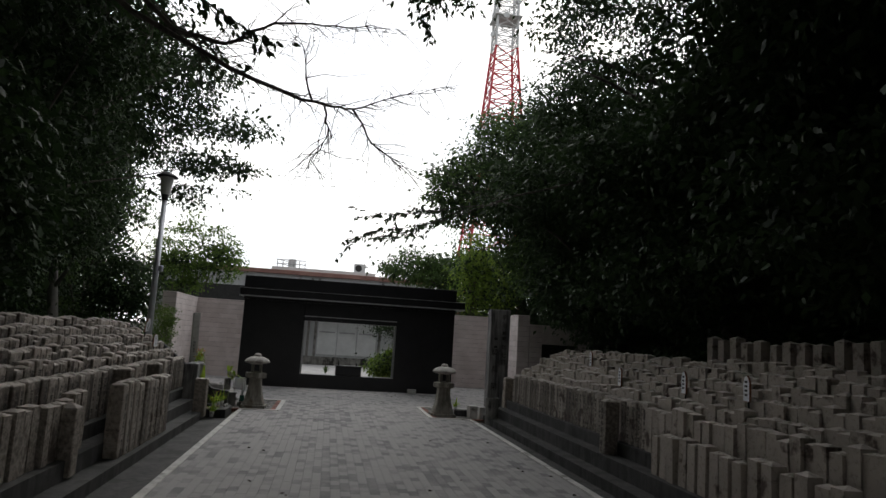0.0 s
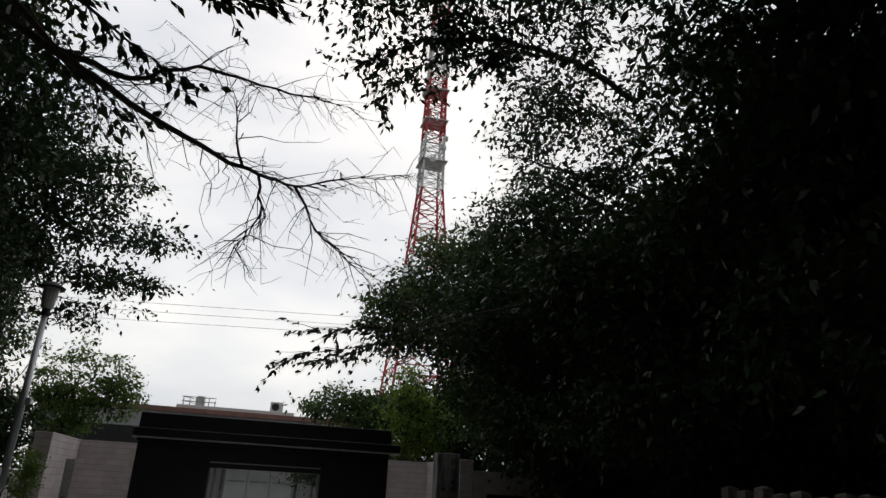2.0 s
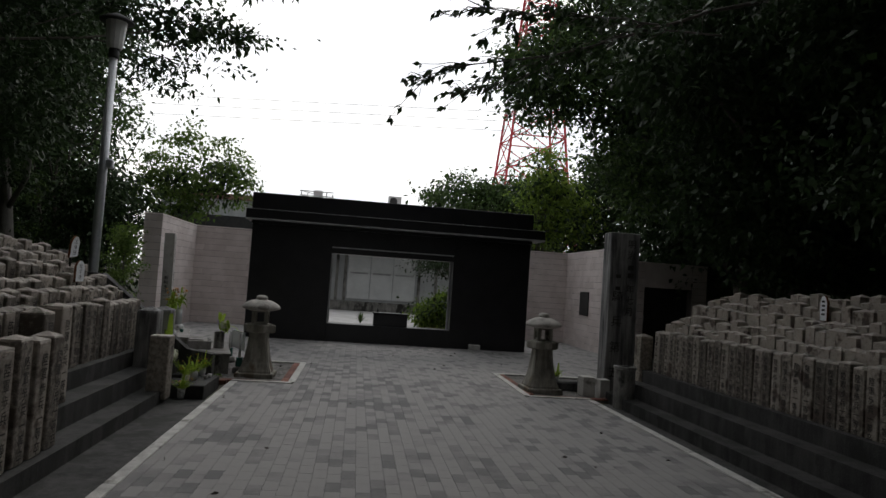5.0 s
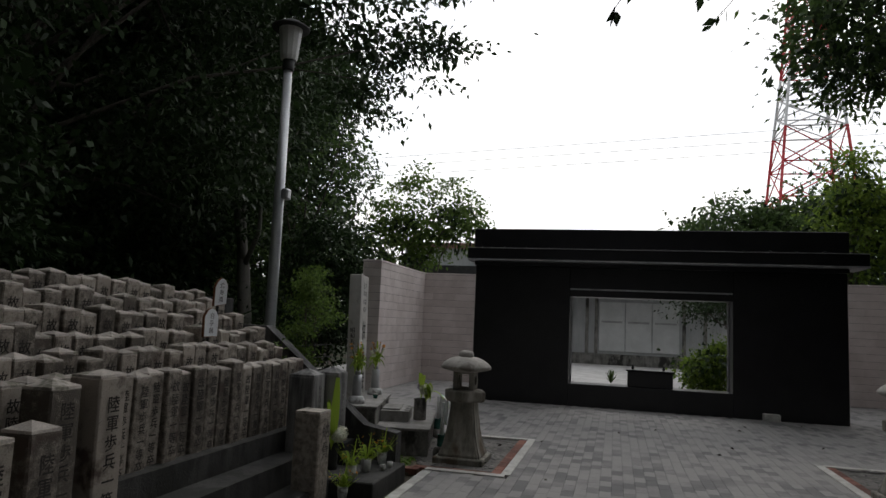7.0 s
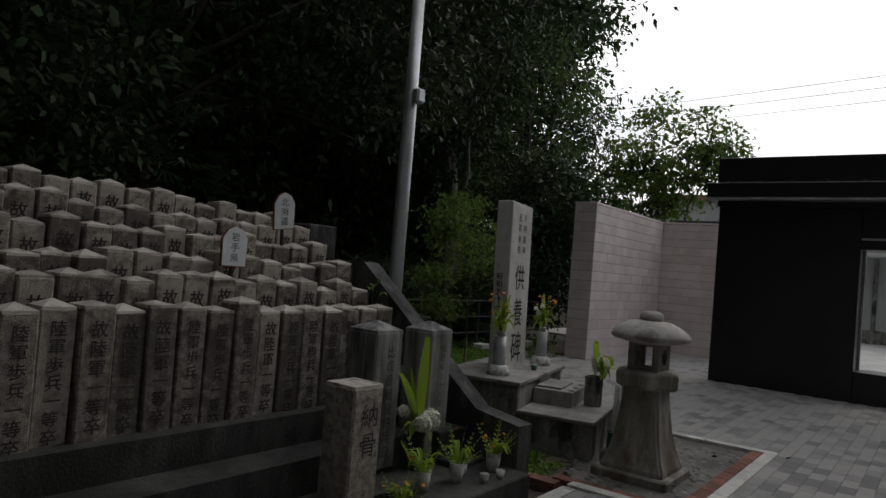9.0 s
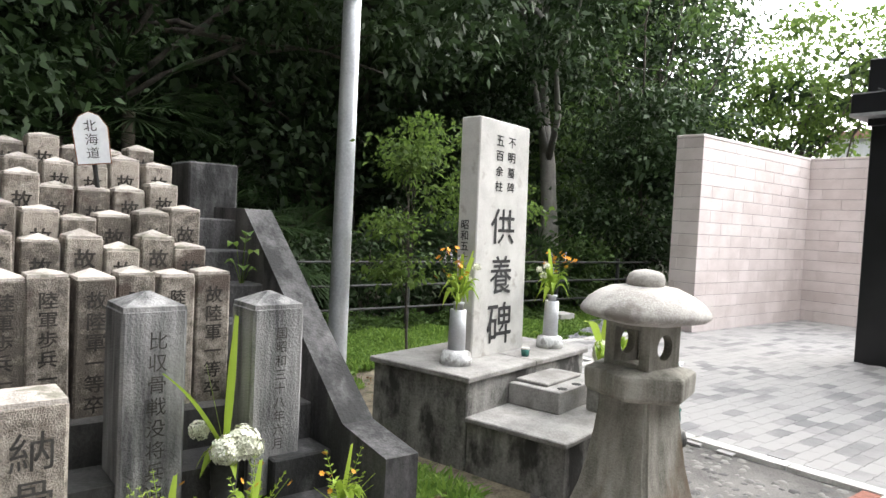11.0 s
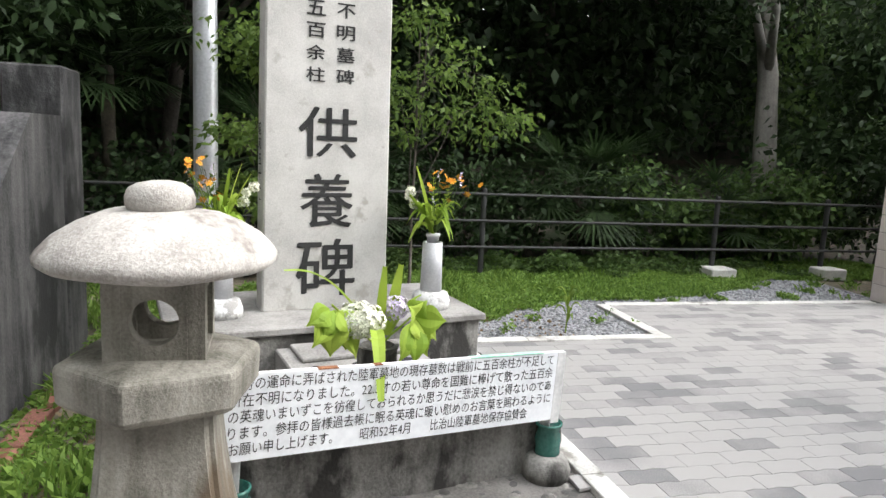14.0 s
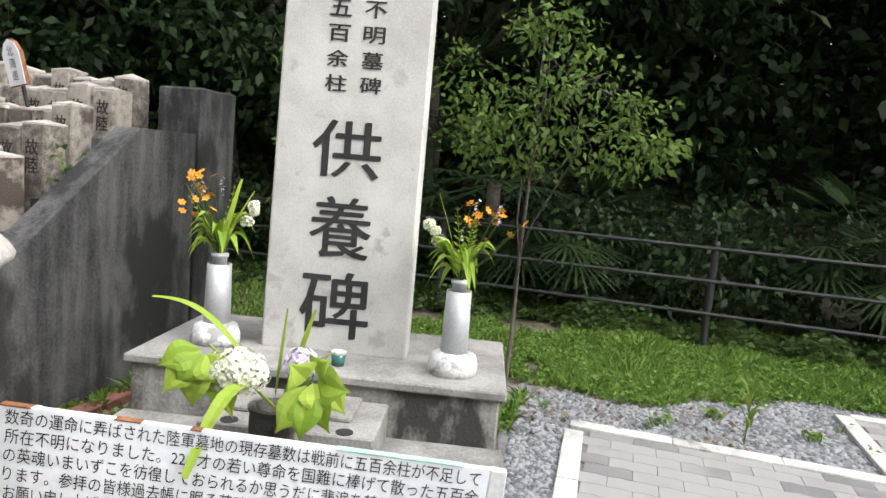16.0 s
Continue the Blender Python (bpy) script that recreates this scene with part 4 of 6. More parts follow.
def stone_lantern(at):
    root = thing("stone_lantern", at, "weathered granite lantern with a broad domed cap, on a flared shaft", "stone lantern", "pair of stone lanterns")
    part("base", roughen(a_box(-0.28, 0.28, -0.28, 0.28, -0.06, 0.06, 0.012), 0.004, 6), LANTERN_SHAFT, root)
    shaft = [(0.235, 0.06), (0.232, 0.09), (0.212, 0.14), (0.188, 0.22), (0.165, 0.34), (0.148, 0.47), (0.138, 0.58), (0.135, 0.67)]
    bm = rings(bmesh.new(), shaft, 4)
    bmesh.ops.bevel(bm, geom=[e for e in bm.edges if abs(e.verts[0].co.z - e.verts[1].co.z) > 0.01], offset=0.02, segments=3, affect='EDGES')
    part("shaft", roughen(bm, 0.004, 6), LANTERN_SHAFT, root)
    plat = [(0.19, 0.655), (0.218, 0.675), (0.222, 0.76), (0.215, 0.775), (0.14, 0.79)]
    bm = rings(bmesh.new(), plat, 6)
    bmesh.ops.bevel(bm, geom=list(bm.edges), offset=0.006, segments=1, affect='EDGES')
    bmesh.ops.rotate(bm, cent=(0, 0, 0), matrix=Matrix.Rotation(radians(18), 3, 'Z'), verts=bm.verts)
    part("platform", roughen(bm, 0.004, 6), LANTERN_SHAFT, root)
    for k in range(4):
        bm = bmesh.new()
        hole_wall(bm, 0.0755 if k % 2 else 0.118, 0.785, 0.985, 0.042, Matrix.Rotation(k * math.pi / 2, 4, 'Z') @ Matrix.Translation((0, -0.097, 0)), 0.058 if k % 2 else 0.066, k % 2 == 0)
        part("fire_box_panel", bm, LANTERN_SHAFT, root)
    cap = [(0.12, 0.975), (0.2, 0.993), (0.268, 1.012), (0.286, 1.026), (0.288, 1.04), (0.279, 1.056), (0.25, 1.088), (0.2, 1.12), (0.145, 1.143), (0.088, 1.152)]
    part("cap", roughen(rings(bmesh.new(), cap, 40), 0.006, 5), LANTERN, root, smooth=True)
    knob = [(0.076, 1.145), (0.084, 1.16), (0.085, 1.182), (0.077, 1.205), (0.056, 1.218), (0.025, 1.224)]
    part("finial", roughen(rings(bmesh.new(), knob, 24), 0.003, 8), LANTERN, root, smooth=True)
    return root


lantern = stone_lantern(pose(-0.862, 17.032, -0.014))
copy_thing(lantern, pose(3.55, 16.85, 0.0, 0, 0, 3))

# ---- memorial stele on its stepped plinth (local x along the front, y to the back) ----
MEM = pose(-1.858, 16.882, 0, 0, 0, 102.3)
plinth = thing("memorial_plinth", MEM, "stained concrete plinth with grey stone slabs in two steps", "plinth")
part("upper_block", roughen(a_box(0.022, 1.458, 0.022, 0.755, -0.1, 0.482, 0.008), 0.003, 4), CONCRETE, plinth)
part("upper_slab", roughen(a_box(0, 0.738, 0, 0.775, 0.482, 0.517, 0.006), 0.002, 6), SLAB, plinth)
part("upper_slab", roughen(a_box(0.742, 1.48, 0, 0.775, 0.482, 0.517, 0.006), 0.002, 6), SLAB, plinth)
part("lower_block", roughen(a_box(0.022, 1.458, -0.602, 0.016, -0.1, 0.262, 0.008), 0.003, 4), CONCRETE, plinth)
part("lower_slab", roughen(a_box(0.0, 1.48, -0.622, 0.016, 0.262, 0.292, 0.006), 0.002, 6), SLAB, plinth)
altar = thing("altar_stone", MEM @ Matrix.Translation((0.44, -0.335, 0.292)), "grey stone altar slab with a raised middle and two holes", "altar stone")
part("slab", a_box(0, 0.6, 0, 0.348, 0, 0.132, 0.006), SLAB, altar)
part("raised_middle", a_box(0.06, 0.5, 0.115, 0.335, 0.132, 0.152, 0.005), SLAB, altar)
# Nothing is cut out: dark discs carry the shade of the vase holes.
for x in (0.1, 0.28, 0.495):
    part("hole", rings(bmesh.new(), [(0.03, 0.1), (0.03, 0.1345)], 20, at=(x, 0.035)), ENGRAVED, altar, "dark disc drawn for the shade in a vase hole")
stele = thing("memorial_stele", MEM @ Matrix.Translation((0.75, 0.302, 0.517)) @ Matrix.Rotation(radians(-1.2), 4, 'X'), "tall pale granite memorial stele with carved black characters", "stele")
bm = bmesh.new()
fr = [(-0.312, -0.005), (0.308, -0.005), (0.305, 1.548), (-0.297, 1.55)]
prism(bm, fr, 'y', 0.0, 0.15)
bmesh.ops.bevel(bm, geom=list(bm.edges), offset=0.008, segments=1, affect='EDGES')
part("slab", bm, STELE, stele)
for char, x0, x1, z0, z1 in (("供", -0.149, 0.139, 0.735, 0.97), ("養", -0.137, 0.124, 0.4, 0.658), ("碑", -0.156, 0.14, 0.062, 0.345)):
    carved(char, x0, x1, z0, z1, ENGRAVED, stele, -0.003)
for text, x in (("不明墓碑", 0.028), ("五百余柱", -0.115)):
    for k, char in enumerate(text):
        carved(char, x, x + 0.09, 1.382 - 0.1 * k, 1.45 - 0.1 * k, ENGRAVED, stele, -0.003, 0.018)
share("writing", written("昭和五十一年建之", 0.066, ENGRAVED, True, 1.06, 0.015), stele, Matrix.Translation((-0.3065, 0.09, 0.885)) @ Matrix.Rotation(-math.pi / 2, 4, 'Z'))


# ---- flowers and small offerings ----
def strap_leaf(bm, base, tip, width, bend, steps=6):
    """A long arching blade."""
    a, b = Vector(base), Vector(tip)
    d = b - a
    side = d.cross(Vector((0, 0, 1)))
    side = side.normalized() if side.length > 1e-5 else Vector((1, 0, 0))
    last = None
    for i in range(steps + 1):
        k = i / steps
        p = a + d * k + Vector((0, 0, bend * math.sin(math.pi * k)))
        wdt = width * (0.35 + 0.65 * math.sin(math.pi * min(0.95, 0.12 + k * 0.86)))
        pair = (bm.verts.new(p - side * wdt / 2), bm.verts.new(p + Vector((0, 0, -wdt * 0.12))), bm.verts.new(p + side * wdt / 2))
        if last:
            for j in (0, 1):
                bm.faces.new((last[j], last[j + 1], pair[j + 1], pair[j]))
        last = pair


def broad_leaf(bm, base, tip, width, droop=0.06, up=(0, 0, 1)):
    a, b = Vector(base), Vector(tip)
    d = b - a
    side = d.cross(Vector(up))
    side = side.normalized() if side.length > 1e-5 else Vector((1, 0, 0))
    last = None
    for i, f in enumerate((0.08, 0.62, 0.95, 1.0, 0.8, 0.42, 0.04)):
        k = i / 6
        p = a + d * k + Vector((0, 0, droop * math.sin(math.pi * k)))
        pair = (bm.verts.new(p - side * width * f / 2 + Vector((0, 0, 0.012 * f))), bm.verts.new(p), bm.verts.new(p + side * width * f / 2 + Vector((0, 0, 0.012 * f))))
        if last:
            for j in (0, 1):
                bm.faces.new((last[j], last[j + 1], pair[j + 1], pair[j]))
        last = pair


def round_leaf(bm, base, tip, width, twist):
    """A broad ovate leaf, cupped along its midrib and hanging from its stalk."""
    a, b = Vector(base), Vector(tip)
    d = b - a
    side = d.cross(Vector((twist, -1, 0.15)))
    side = side.normalized() if side.length > 1e-5 else Vector((1, 0, 0))
    out = side.cross(d).normalized()
    if out.y > 0:
        out = -out
    last = None
    for i, f in enumerate((0.05, 0.5, 0.84, 1.0, 0.98, 0.8, 0.5, 0.18, 0.01)):
        k = i / 8
        p = a + d * k + out * 0.035 * math.sin(math.pi * k)
        row = [bm.verts.new(p + side * width * f * s / 2 - out * 0.016 * f * (1 - abs(s)) - out * 0.01 * f * (abs(s) > 0.9)) for s in (-1, -0.55, 0, 0.55, 1)]
        if last:
            for j in range(4):
                bm.faces.new((last[j], last[j + 1], row[j + 1], row[j]))
        last = row


def blossom_ball(bm, centre, radius, count, petal, rng):
    """A head of many tiny four-petalled florets."""
    for i in range(count):
        z = 1 - 1.7 * (i + 0.5) / count
        a = i * 2.39996
        r = math.sqrt(max(0.0, 1 - z * z))
        d = Vector((r * math.cos(a), r * math.sin(a), z))
        p = Vector(centre) + d * radius * rng.uniform(0.76, 1.12)
        q = d.to_track_quat('Z', 'Y')
        mid = bm.verts.new(p)
        turn = rng.uniform(0, 1.5)
        for k in range(4):
            t = turn + k * math.pi / 2
            e = [bm.verts.new(p + q @ Vector((petal * s * math.cos(t + o), petal * s * math.sin(t + o), petal * 0.15))) for s, o in ((0.75, -0.6), (1.0, 0.0), (0.75, 0.6))]
            bm.faces.new((mid, e[0], e[1], e[2]))


def small_flowers(bm, points, petal, rng, petals=6):
    for p in points:
        p = Vector(p)
        q = Vector((rng.uniform(-1, 1), rng.uniform(-1, 1), 0.7)).to_track_quat('Z', 'Y')
        mid = bm.verts.new(p)
        for k in range(petals):
            t = k * 2 * math.pi / petals
            e = [bm.verts.new(p + q @ Vector((petal * s * math.cos(t + o), petal * s * math.sin(t + o), petal * 0.2))) for s, o in ((0.7, -0.42), (1.0, 0.0), (0.7, 0.42))]
            bm.faces.new((mid, e[0], e[1], e[2]))


def fern(bm, base, tip, pairs=9, width=0.05):
    a, b = Vector(base), Vector(tip)
    d = b - a
    side = d.cross(Vector((0, 0, 1)))
    side = side.normalized() if side.length > 1e-5 else Vector((1, 0, 0))
    for i in range(pairs):
        k = (i + 0.6) / pairs
        p = a + d * k
        wdt = width * (1 - k * 0.8)
        for s in (-1, 1):
            q = p + side * s * wdt + d.normalized() * wdt * 0.5
            n = d.normalized() * wdt * 0.22
            bm.faces.new([bm.verts.new(v) for v in (p, (p + q) / 2 + n, q, (p + q) / 2 - n)])
    rod(bm, a, b, 0.002, 0.001, 4)


def bouquet_vase(at, seed, lean, kind):
    """Tall metal vase in a splashed cement foot, with field flowers."""
    r = random.Random(seed)
    vase = thing("flower_vase", at, "brushed metal flower vase in a white-splashed cement foot", "vase", "vases beside the stele")
    part("foot", roughen(rings(bmesh.new(), [(0.098, 0), (0.1, 0.035), (0.088, 0.075), (0.06, 0.088)], 24), 0.004, 12, seed), VASE_FOOT, vase, smooth=True)
    part("tube", rings(bmesh.new(), [(0.055, 0.08), (0.053, 0.2), (0.05, 0.335), (0.044, 0.335), (0.044, 0.32)], 24), VASE_METAL, vase, smooth=True)
    part("neck", rings(bmesh.new(), [(0.03, 0.32), (0.03, 0.36), (0.036, 0.365), (0.036, 0.378)], 16), VASE_METAL, vase, smooth=True)
    fl = thing("flower_bunch", at @ Matrix.Translation((0, 0, 0.37)), kind, "flowers")
    bm = bmesh.new()
    for i in range(3):
        strap_leaf(bm, (0, 0, 0), (-lean * r.uniform(0.02, 0.16), r.uniform(-0.05, 0.05), r.uniform(0.2, 0.36)), 0.034, 0.02)
    for i in range(20):
        a = r.uniform(0, 6.28)
        broad_leaf(bm, (0.02 * math.cos(a), 0.02 * math.sin(a), r.uniform(0, 0.08)), (0.14 * math.cos(a), 0.12 * math.sin(a), r.uniform(-0.06, 0.16)), r.uniform(0.025, 0.05))
    for i in range(3):
        a = r.uniform(0, 6.28)
        fern(bm, (0, 0, 0.04), (0.1 * math.cos(a) + 0.05 * lean, 0.1 * math.sin(a), r.uniform(0.2, 0.3)))
    part("foliage", bm, CUT_LEAF, fl)
    bm, heads = bmesh.new(), []
    for i in range(16):
        p = (lean * r.uniform(0.02, 0.2) + r.uniform(-0.05, 0.05), r.uniform(-0.09, 0.09), r.uniform(0.16, 0.34))
        rod(bm, (0, 0, 0), p, 0.0022, 0.0016, 4)
        heads.append(p)
    part("stalk", bm, LEAF_MID, fl)
    for p in heads[:6] + heads[9:] + [(h[0] + r.uniform(-0.03, 0.03), h[1], h[2] + 0.02) for h in heads[:4]]:
        bm = bmesh.new()
        small_flowers(bm, [p], 0.02, r)
        part("orange_flower", bm, PETAL_ORANGE, fl, "small orange daisy")
    for p, size in (((-lean * 0.1, 0.02, 0.15), 0.026), ((-lean * 0.14, -0.02, 0.22), 0.024), ((-lean * 0.12, 0.05, 0.19), 0.02)):
        bm = bmesh.new()
        blossom_ball(bm, p, size, 24, 0.011, r)
        part("white_flower", bm, PETAL_WHITE, fl, "small white flower head")
    for h in heads[6:9]:
        bm = bmesh.new()
        small_flowers(bm, [(h[0] + r.uniform(-0.008, 0.008), h[1], h[2] - 0.012 * k) for k in range(7)], 0.008, r, 5)
        part("lilac_spike", bm, PETAL_LILAC, fl, "spike of small lilac flowers")


bouquet_vase(MEM @ Matrix.Translation((0.25, 0.285, 0.517)), 21, -1, "orange daisies, white blossom and leaves in the vase")
bouquet_vase(MEM @ Matrix.Translation((1.262, 0.2, 0.517)), 22, 1, "fern, lilac spikes and orange daisies in the vase")

bm = bmesh.new()
for p in STAIR_WEED_LEAVES:
    rod(bm, (0, 0, -0.02), (p[0] * 0.4, p[1] * 0.4, p[2]), 0.003, 0.002, 4)
    broad_leaf(bm, (p[0] * 0.4, p[1] * 0.4, p[2]), p, 0.07, 0.02)
part("stem_and_leaves", bm, LEAF_FRESH, stair_weed)

# large front vase with hydrangea
FV = MEM @ Matrix.Translation((0.74, -0.45, 0.292))
front_vase = thing("flower_vase", FV, "grey stone flower vase standing on the lower step", "vase")
part("body", rings(bmesh.new(), [(0.075, 0), (0.08, 0.02), (0.078, 0.24), (0.085, 0.26), (0.065, 0.26), (0.06, 0.2)], 24), CONCRETE, front_vase, smooth=False)
share("writing", written("供", 0.07, ENGRAVED, True), front_vase, Matrix.Translation((0.0, -0.0815, 0.22)))
hyd = thing("hydrangea_bunch", FV @ Matrix.Translation((0, 0, 0.25)), "white hydrangea and lilac flowers with broad yellow-green leaves", "flowers")
bm, r8 = bmesh.new(), random.Random(8)
for hub, tips in (((-0.2, -0.04, 0.19), ((-0.1, -0.13), (-0.02, -0.18), (0.05, -0.17), (-0.12, -0.05), (0.06, -0.1), (0.09, -0.21), (-0.06, -0.1))),
                  ((0.12, -0.04, 0.12), ((-0.01, -0.17), (0.07, -0.16), (0.11, -0.1), (0.13, -0.01), (-0.08, -0.15), (-0.05, 0.07), (0.06, 0.07), (0.03, -0.1)))):
    rod(bm, (0, 0, 0), hub, 0.005, 0.004, 5)
    for dx, dz in tips:
        hy = hub[1] + r8.uniform(-0.05, 0.03)
        round_leaf(bm, (hub[0] + dx * 0.15, hy, hub[2] + dz * 0.12), (hub[0] + dx, hy - r8.uniform(0.0, 0.07), hub[2] + dz), r8.uniform(0.095, 0.12), r8.uniform(-0.5, 0.5))
for start, tip, wd, bend in (((-0.08, -0.02, 0.14), (-0.38, -0.06, 0.33), 0.05, 0.06), ((0, -0.01, 0.05), (0.02, 0.0, 0.32), 0.05, 0.0), ((0.03, -0.01, 0.05), (0.1, 0.03, 0.32), 0.055, 0.0), ((-0.04, -0.06, 0.08), (-0.12, -0.37, -0.07), 0.05, 0.1), ((0.05, 0, 0.05), (0.18, 0.0, 0.2), 0.035, 0.03)):
    strap_leaf(bm, start, tip, wd, bend, 10)
part("leaves", bm, CUT_LEAF, hyd)
bm = bmesh.new()
blossom_ball(bm, (-0.11, -0.07, 0.13), 0.072, 130, 0.016, r8)
blossom_ball(bm, (-0.065, -0.08, 0.125), 0.06, 90, 0.015, r8)
blossom_ball(bm, (-0.14, -0.06, 0.115), 0.05, 70, 0.016, r8)
part("hydrangea_head", bm, PETAL_WHITE, hyd, "round creamy white hydrangea head")
bm = bmesh.new()
blossom_ball(bm, (0.07, 0.0, 0.15), 0.05, 70, 0.014, r8)
part("lilac_head", bm, PETAL_LILAC, hyd, "pale lilac flower head")

cup = thing("sake_cup", MEM @ Matrix.Translation((0.81, 0.13, 0.517)), "small green glass cup on the plinth", "cup")
part("glass", rings(bmesh.new(), [(0.024, 0), (0.03, 0.05), (0.026, 0.05), (0.022, 0.01)], 20), GREEN_GLASS, cup, smooth=True)
part("lid", rings(bmesh.new(), [(0.031, 0.05), (0.031, 0.058)], 20), KERB, cup)


def pot(at, label, seed, h=0.12, flower=True):
    r = random.Random(seed)
    root = thing("flower_pot", at, label, "flower pot", "offerings on the ledge")
    part("jar", rings(bmesh.new(), [(0.035, 0), (0.045, h * 0.5), (0.048, h), (0.04, h), (0.036, h * 0.6)], 18), VASE_FOOT, root, smooth=True)
    bm = bmesh.new()
    for i in range(9):
        a = r.uniform(0, 6.28)
        fern(bm, (0, 0, h * 0.7), (0.15 * math.cos(a), 0.13 * math.sin(a), h + r.uniform(0.06, 0.2)), 8, 0.05)
    for i in range(6):
        a = r.uniform(0, 6.28)
        broad_leaf(bm, (0, 0, h * 0.8), (0.12 * math.cos(a), 0.1 * math.sin(a), h + r.uniform(0.0, 0.1)), 0.035)
    strap_leaf(bm, (0, 0, h * 0.7), (0.03, 0.02, h + r.uniform(0.2, 0.3)), 0.05, 0.0)
    part("leaves", bm, CUT_LEAF, root)
    if flower:
        for _ in range(6):
            bm = bmesh.new()
            small_flowers(bm, [(r.uniform(-0.12, 0.12), r.uniform(-0.1, 0.1), h + r.uniform(0.06, 0.18))], 0.014, r)
            part("orange_flower", bm, PETAL_ORANGE, root, "orange daisy")
    return root


pot(pose(-1.42, 15.42, 0.115), "white jar of fern and orange flowers below the pillars", 31)
pot(pose(-1.4, 15.8, 0.115), "white jar of yellow-green leaves below the pillars", 32)
pot(pose(-1.45, 15.12, 0.115), "white jar of orange flowers below the pillars", 33)
pot(pose(-1.45, 14.95, -0.03), "small jar of orange flowers on the ground below the pillars", 34)
for x, y in ((-1.3, 15.55), (-1.5, 15.6), (-1.28, 15.7)):
    g = thing("glass_cup", pose(x, y, 0.115), "small pale cup set on the ledge", "cup", "cups on the ledge")
    part("cup", rings(bmesh.new(), [(0.022, 0), (0.03, 0.055), (0.026, 0.055), (0.02, 0.012)], 16), VASE_FOOT, g, smooth=True)
hv = thing("flower_vase", pose(-1.78, 15.46, 0.1), "dark ribbed vase between the pillars", "vase")
part("body", rings(bmesh.new(), [(0.05, 0), (0.055, 0.05), (0.05, 0.06), (0.056, 0.11), (0.05, 0.12), (0.056, 0.18), (0.06, 0.24), (0.052, 0.24), (0.05, 0.2)], 20), DARK_METAL, hv, smooth=True)
hb = thing("hydrangea_bunch", pose(-1.78, 15.46, 0.33), "white hydrangea with two tall blade leaves", "flowers")
bm = bmesh.new()
strap_leaf(bm, (0, 0, 0.05), (0.05, -0.28, 0.42), 0.06, 0.04, 8)
strap_leaf(bm, (0, 0, 0.05), (0.0, 0.03, 0.62), 0.085, 0.0, 8)
strap_leaf(bm, (0, 0, 0.05), (-0.03, -0.08, 0.42), 0.06, 0.0, 8)
for i in range(6):
    broad_leaf(bm, (0, 0, 0.02), (0.12 * math.cos(i), 0.12 * math.sin(i), -0.03), 0.06)
part("leaves", bm, CUT_LEAF, hb)
bm = bmesh.new()
blossom_ball(bm, (0.05, 0.05, 0.09), 0.07, 120, 0.018, r8)
blossom_ball(bm, (0.06, -0.02, 0.07), 0.06, 90, 0.017, r8)
blossom_ball(bm, (0.05, 0.1, 0.06), 0.045, 60, 0.016, r8)
blossom_ball(bm, (-0.05, -0.09, 0.14), 0.04, 50, 0.014, r8)
part("hydrangea_head", bm, PETAL_WHITE, hb, "round creamy white hydrangea head")
pot(pose(3.95, 17.3, -0.02), "stone pot of green leaves beside the lantern", 35, 0.2, False)
low_rock = thing("low_stone", pose(4.2, 17.15, -0.03), "low dark stone tray beside the lantern", "stone")
part("body", roughen(a_box(-0.3, 0.3, -0.12, 0.12, 0, 0.16, 0.03), 0.02, 5), DARK_CONCRETE, low_rock)
cup0 = thing("glass_ashtray", pose(-1.4, 5.4, -0.04), "clear glass dish on a small slab by the gutter", "dish")
part("dish", rings(bmesh.new(), [(0.05, 0.08), (0.075, 0.17), (0.068, 0.17), (0.045, 0.1)], 24), VASE_FOOT, cup0, smooth=True)
part("slab", a_box(-0.12, 0.12, -0.09, 0.09, 0, 0.08, 0.008), DARK_CONCRETE, cup0)

# ---- white inscription board on two bottle feet ----
BOARD = pose(-1.091, 17.179, 0.33, 0, 0, 106.8) @ Matrix.Rotation(radians(3.3), 4, 'Y')
board = thing("inscription_board", BOARD, "white enamel board with black hand-painted writing and rusty corners", "notice board")
part("panel", prism(bmesh.new(), [(-0.03, 0), (1.275, 0), (1.275, 0.282), (-0.03, 0.282)], 'y', 0.0, 0.02), WHITE_BOARD, board)
part("edge_strip", a_box(1.278, 1.323, 0.004, 0.03, -0.02, 0.28, 0.003), PANEL_WHITE, board, "pale metal end strip")
for x0, x1, h in ((-0.03, 0.05, 0.003), (0.27, 0.34, 0.002), (0.47, 0.5, 0.002)):
    part("rust_edge", a_box(x0, x1, -0.002, 0.022, 0.282 - h, 0.2835), RUST, board, "rust spot on the top edge")
part("mint_paint", a_box(0.86, 1.2, -0.002, 0.022, 0.279, 0.2835), GREEN_PAINT, board, "flaking mint green paint on the top edge")
for x in (0.03, 1.295):
    part("post", rod(bmesh.new(), (x, 0.055, -0.24), (x, 0.055, 0.26), 0.022, None, 12), PANEL_WHITE, board, "white tube that carries the board", smooth=True)
LINES = ("数奇の運命に弄ばされた陸軍墓地の現存墓数は戦前に五百余柱が不足して", "所在不明になりました。22.3才の若い尊命を国難に棒げて散った五百余",
         "の英魂いまいずこを彷徨しておられるか思うだに悲涙を禁じ得ないのであ", "ります。参拝の皆様過去帳に眠る英魂に暖い慰めのお言葉を賜わるように",
         "お願い申し上げます。　　昭和52年4月　　比治山陸軍墓地保存協賛会")
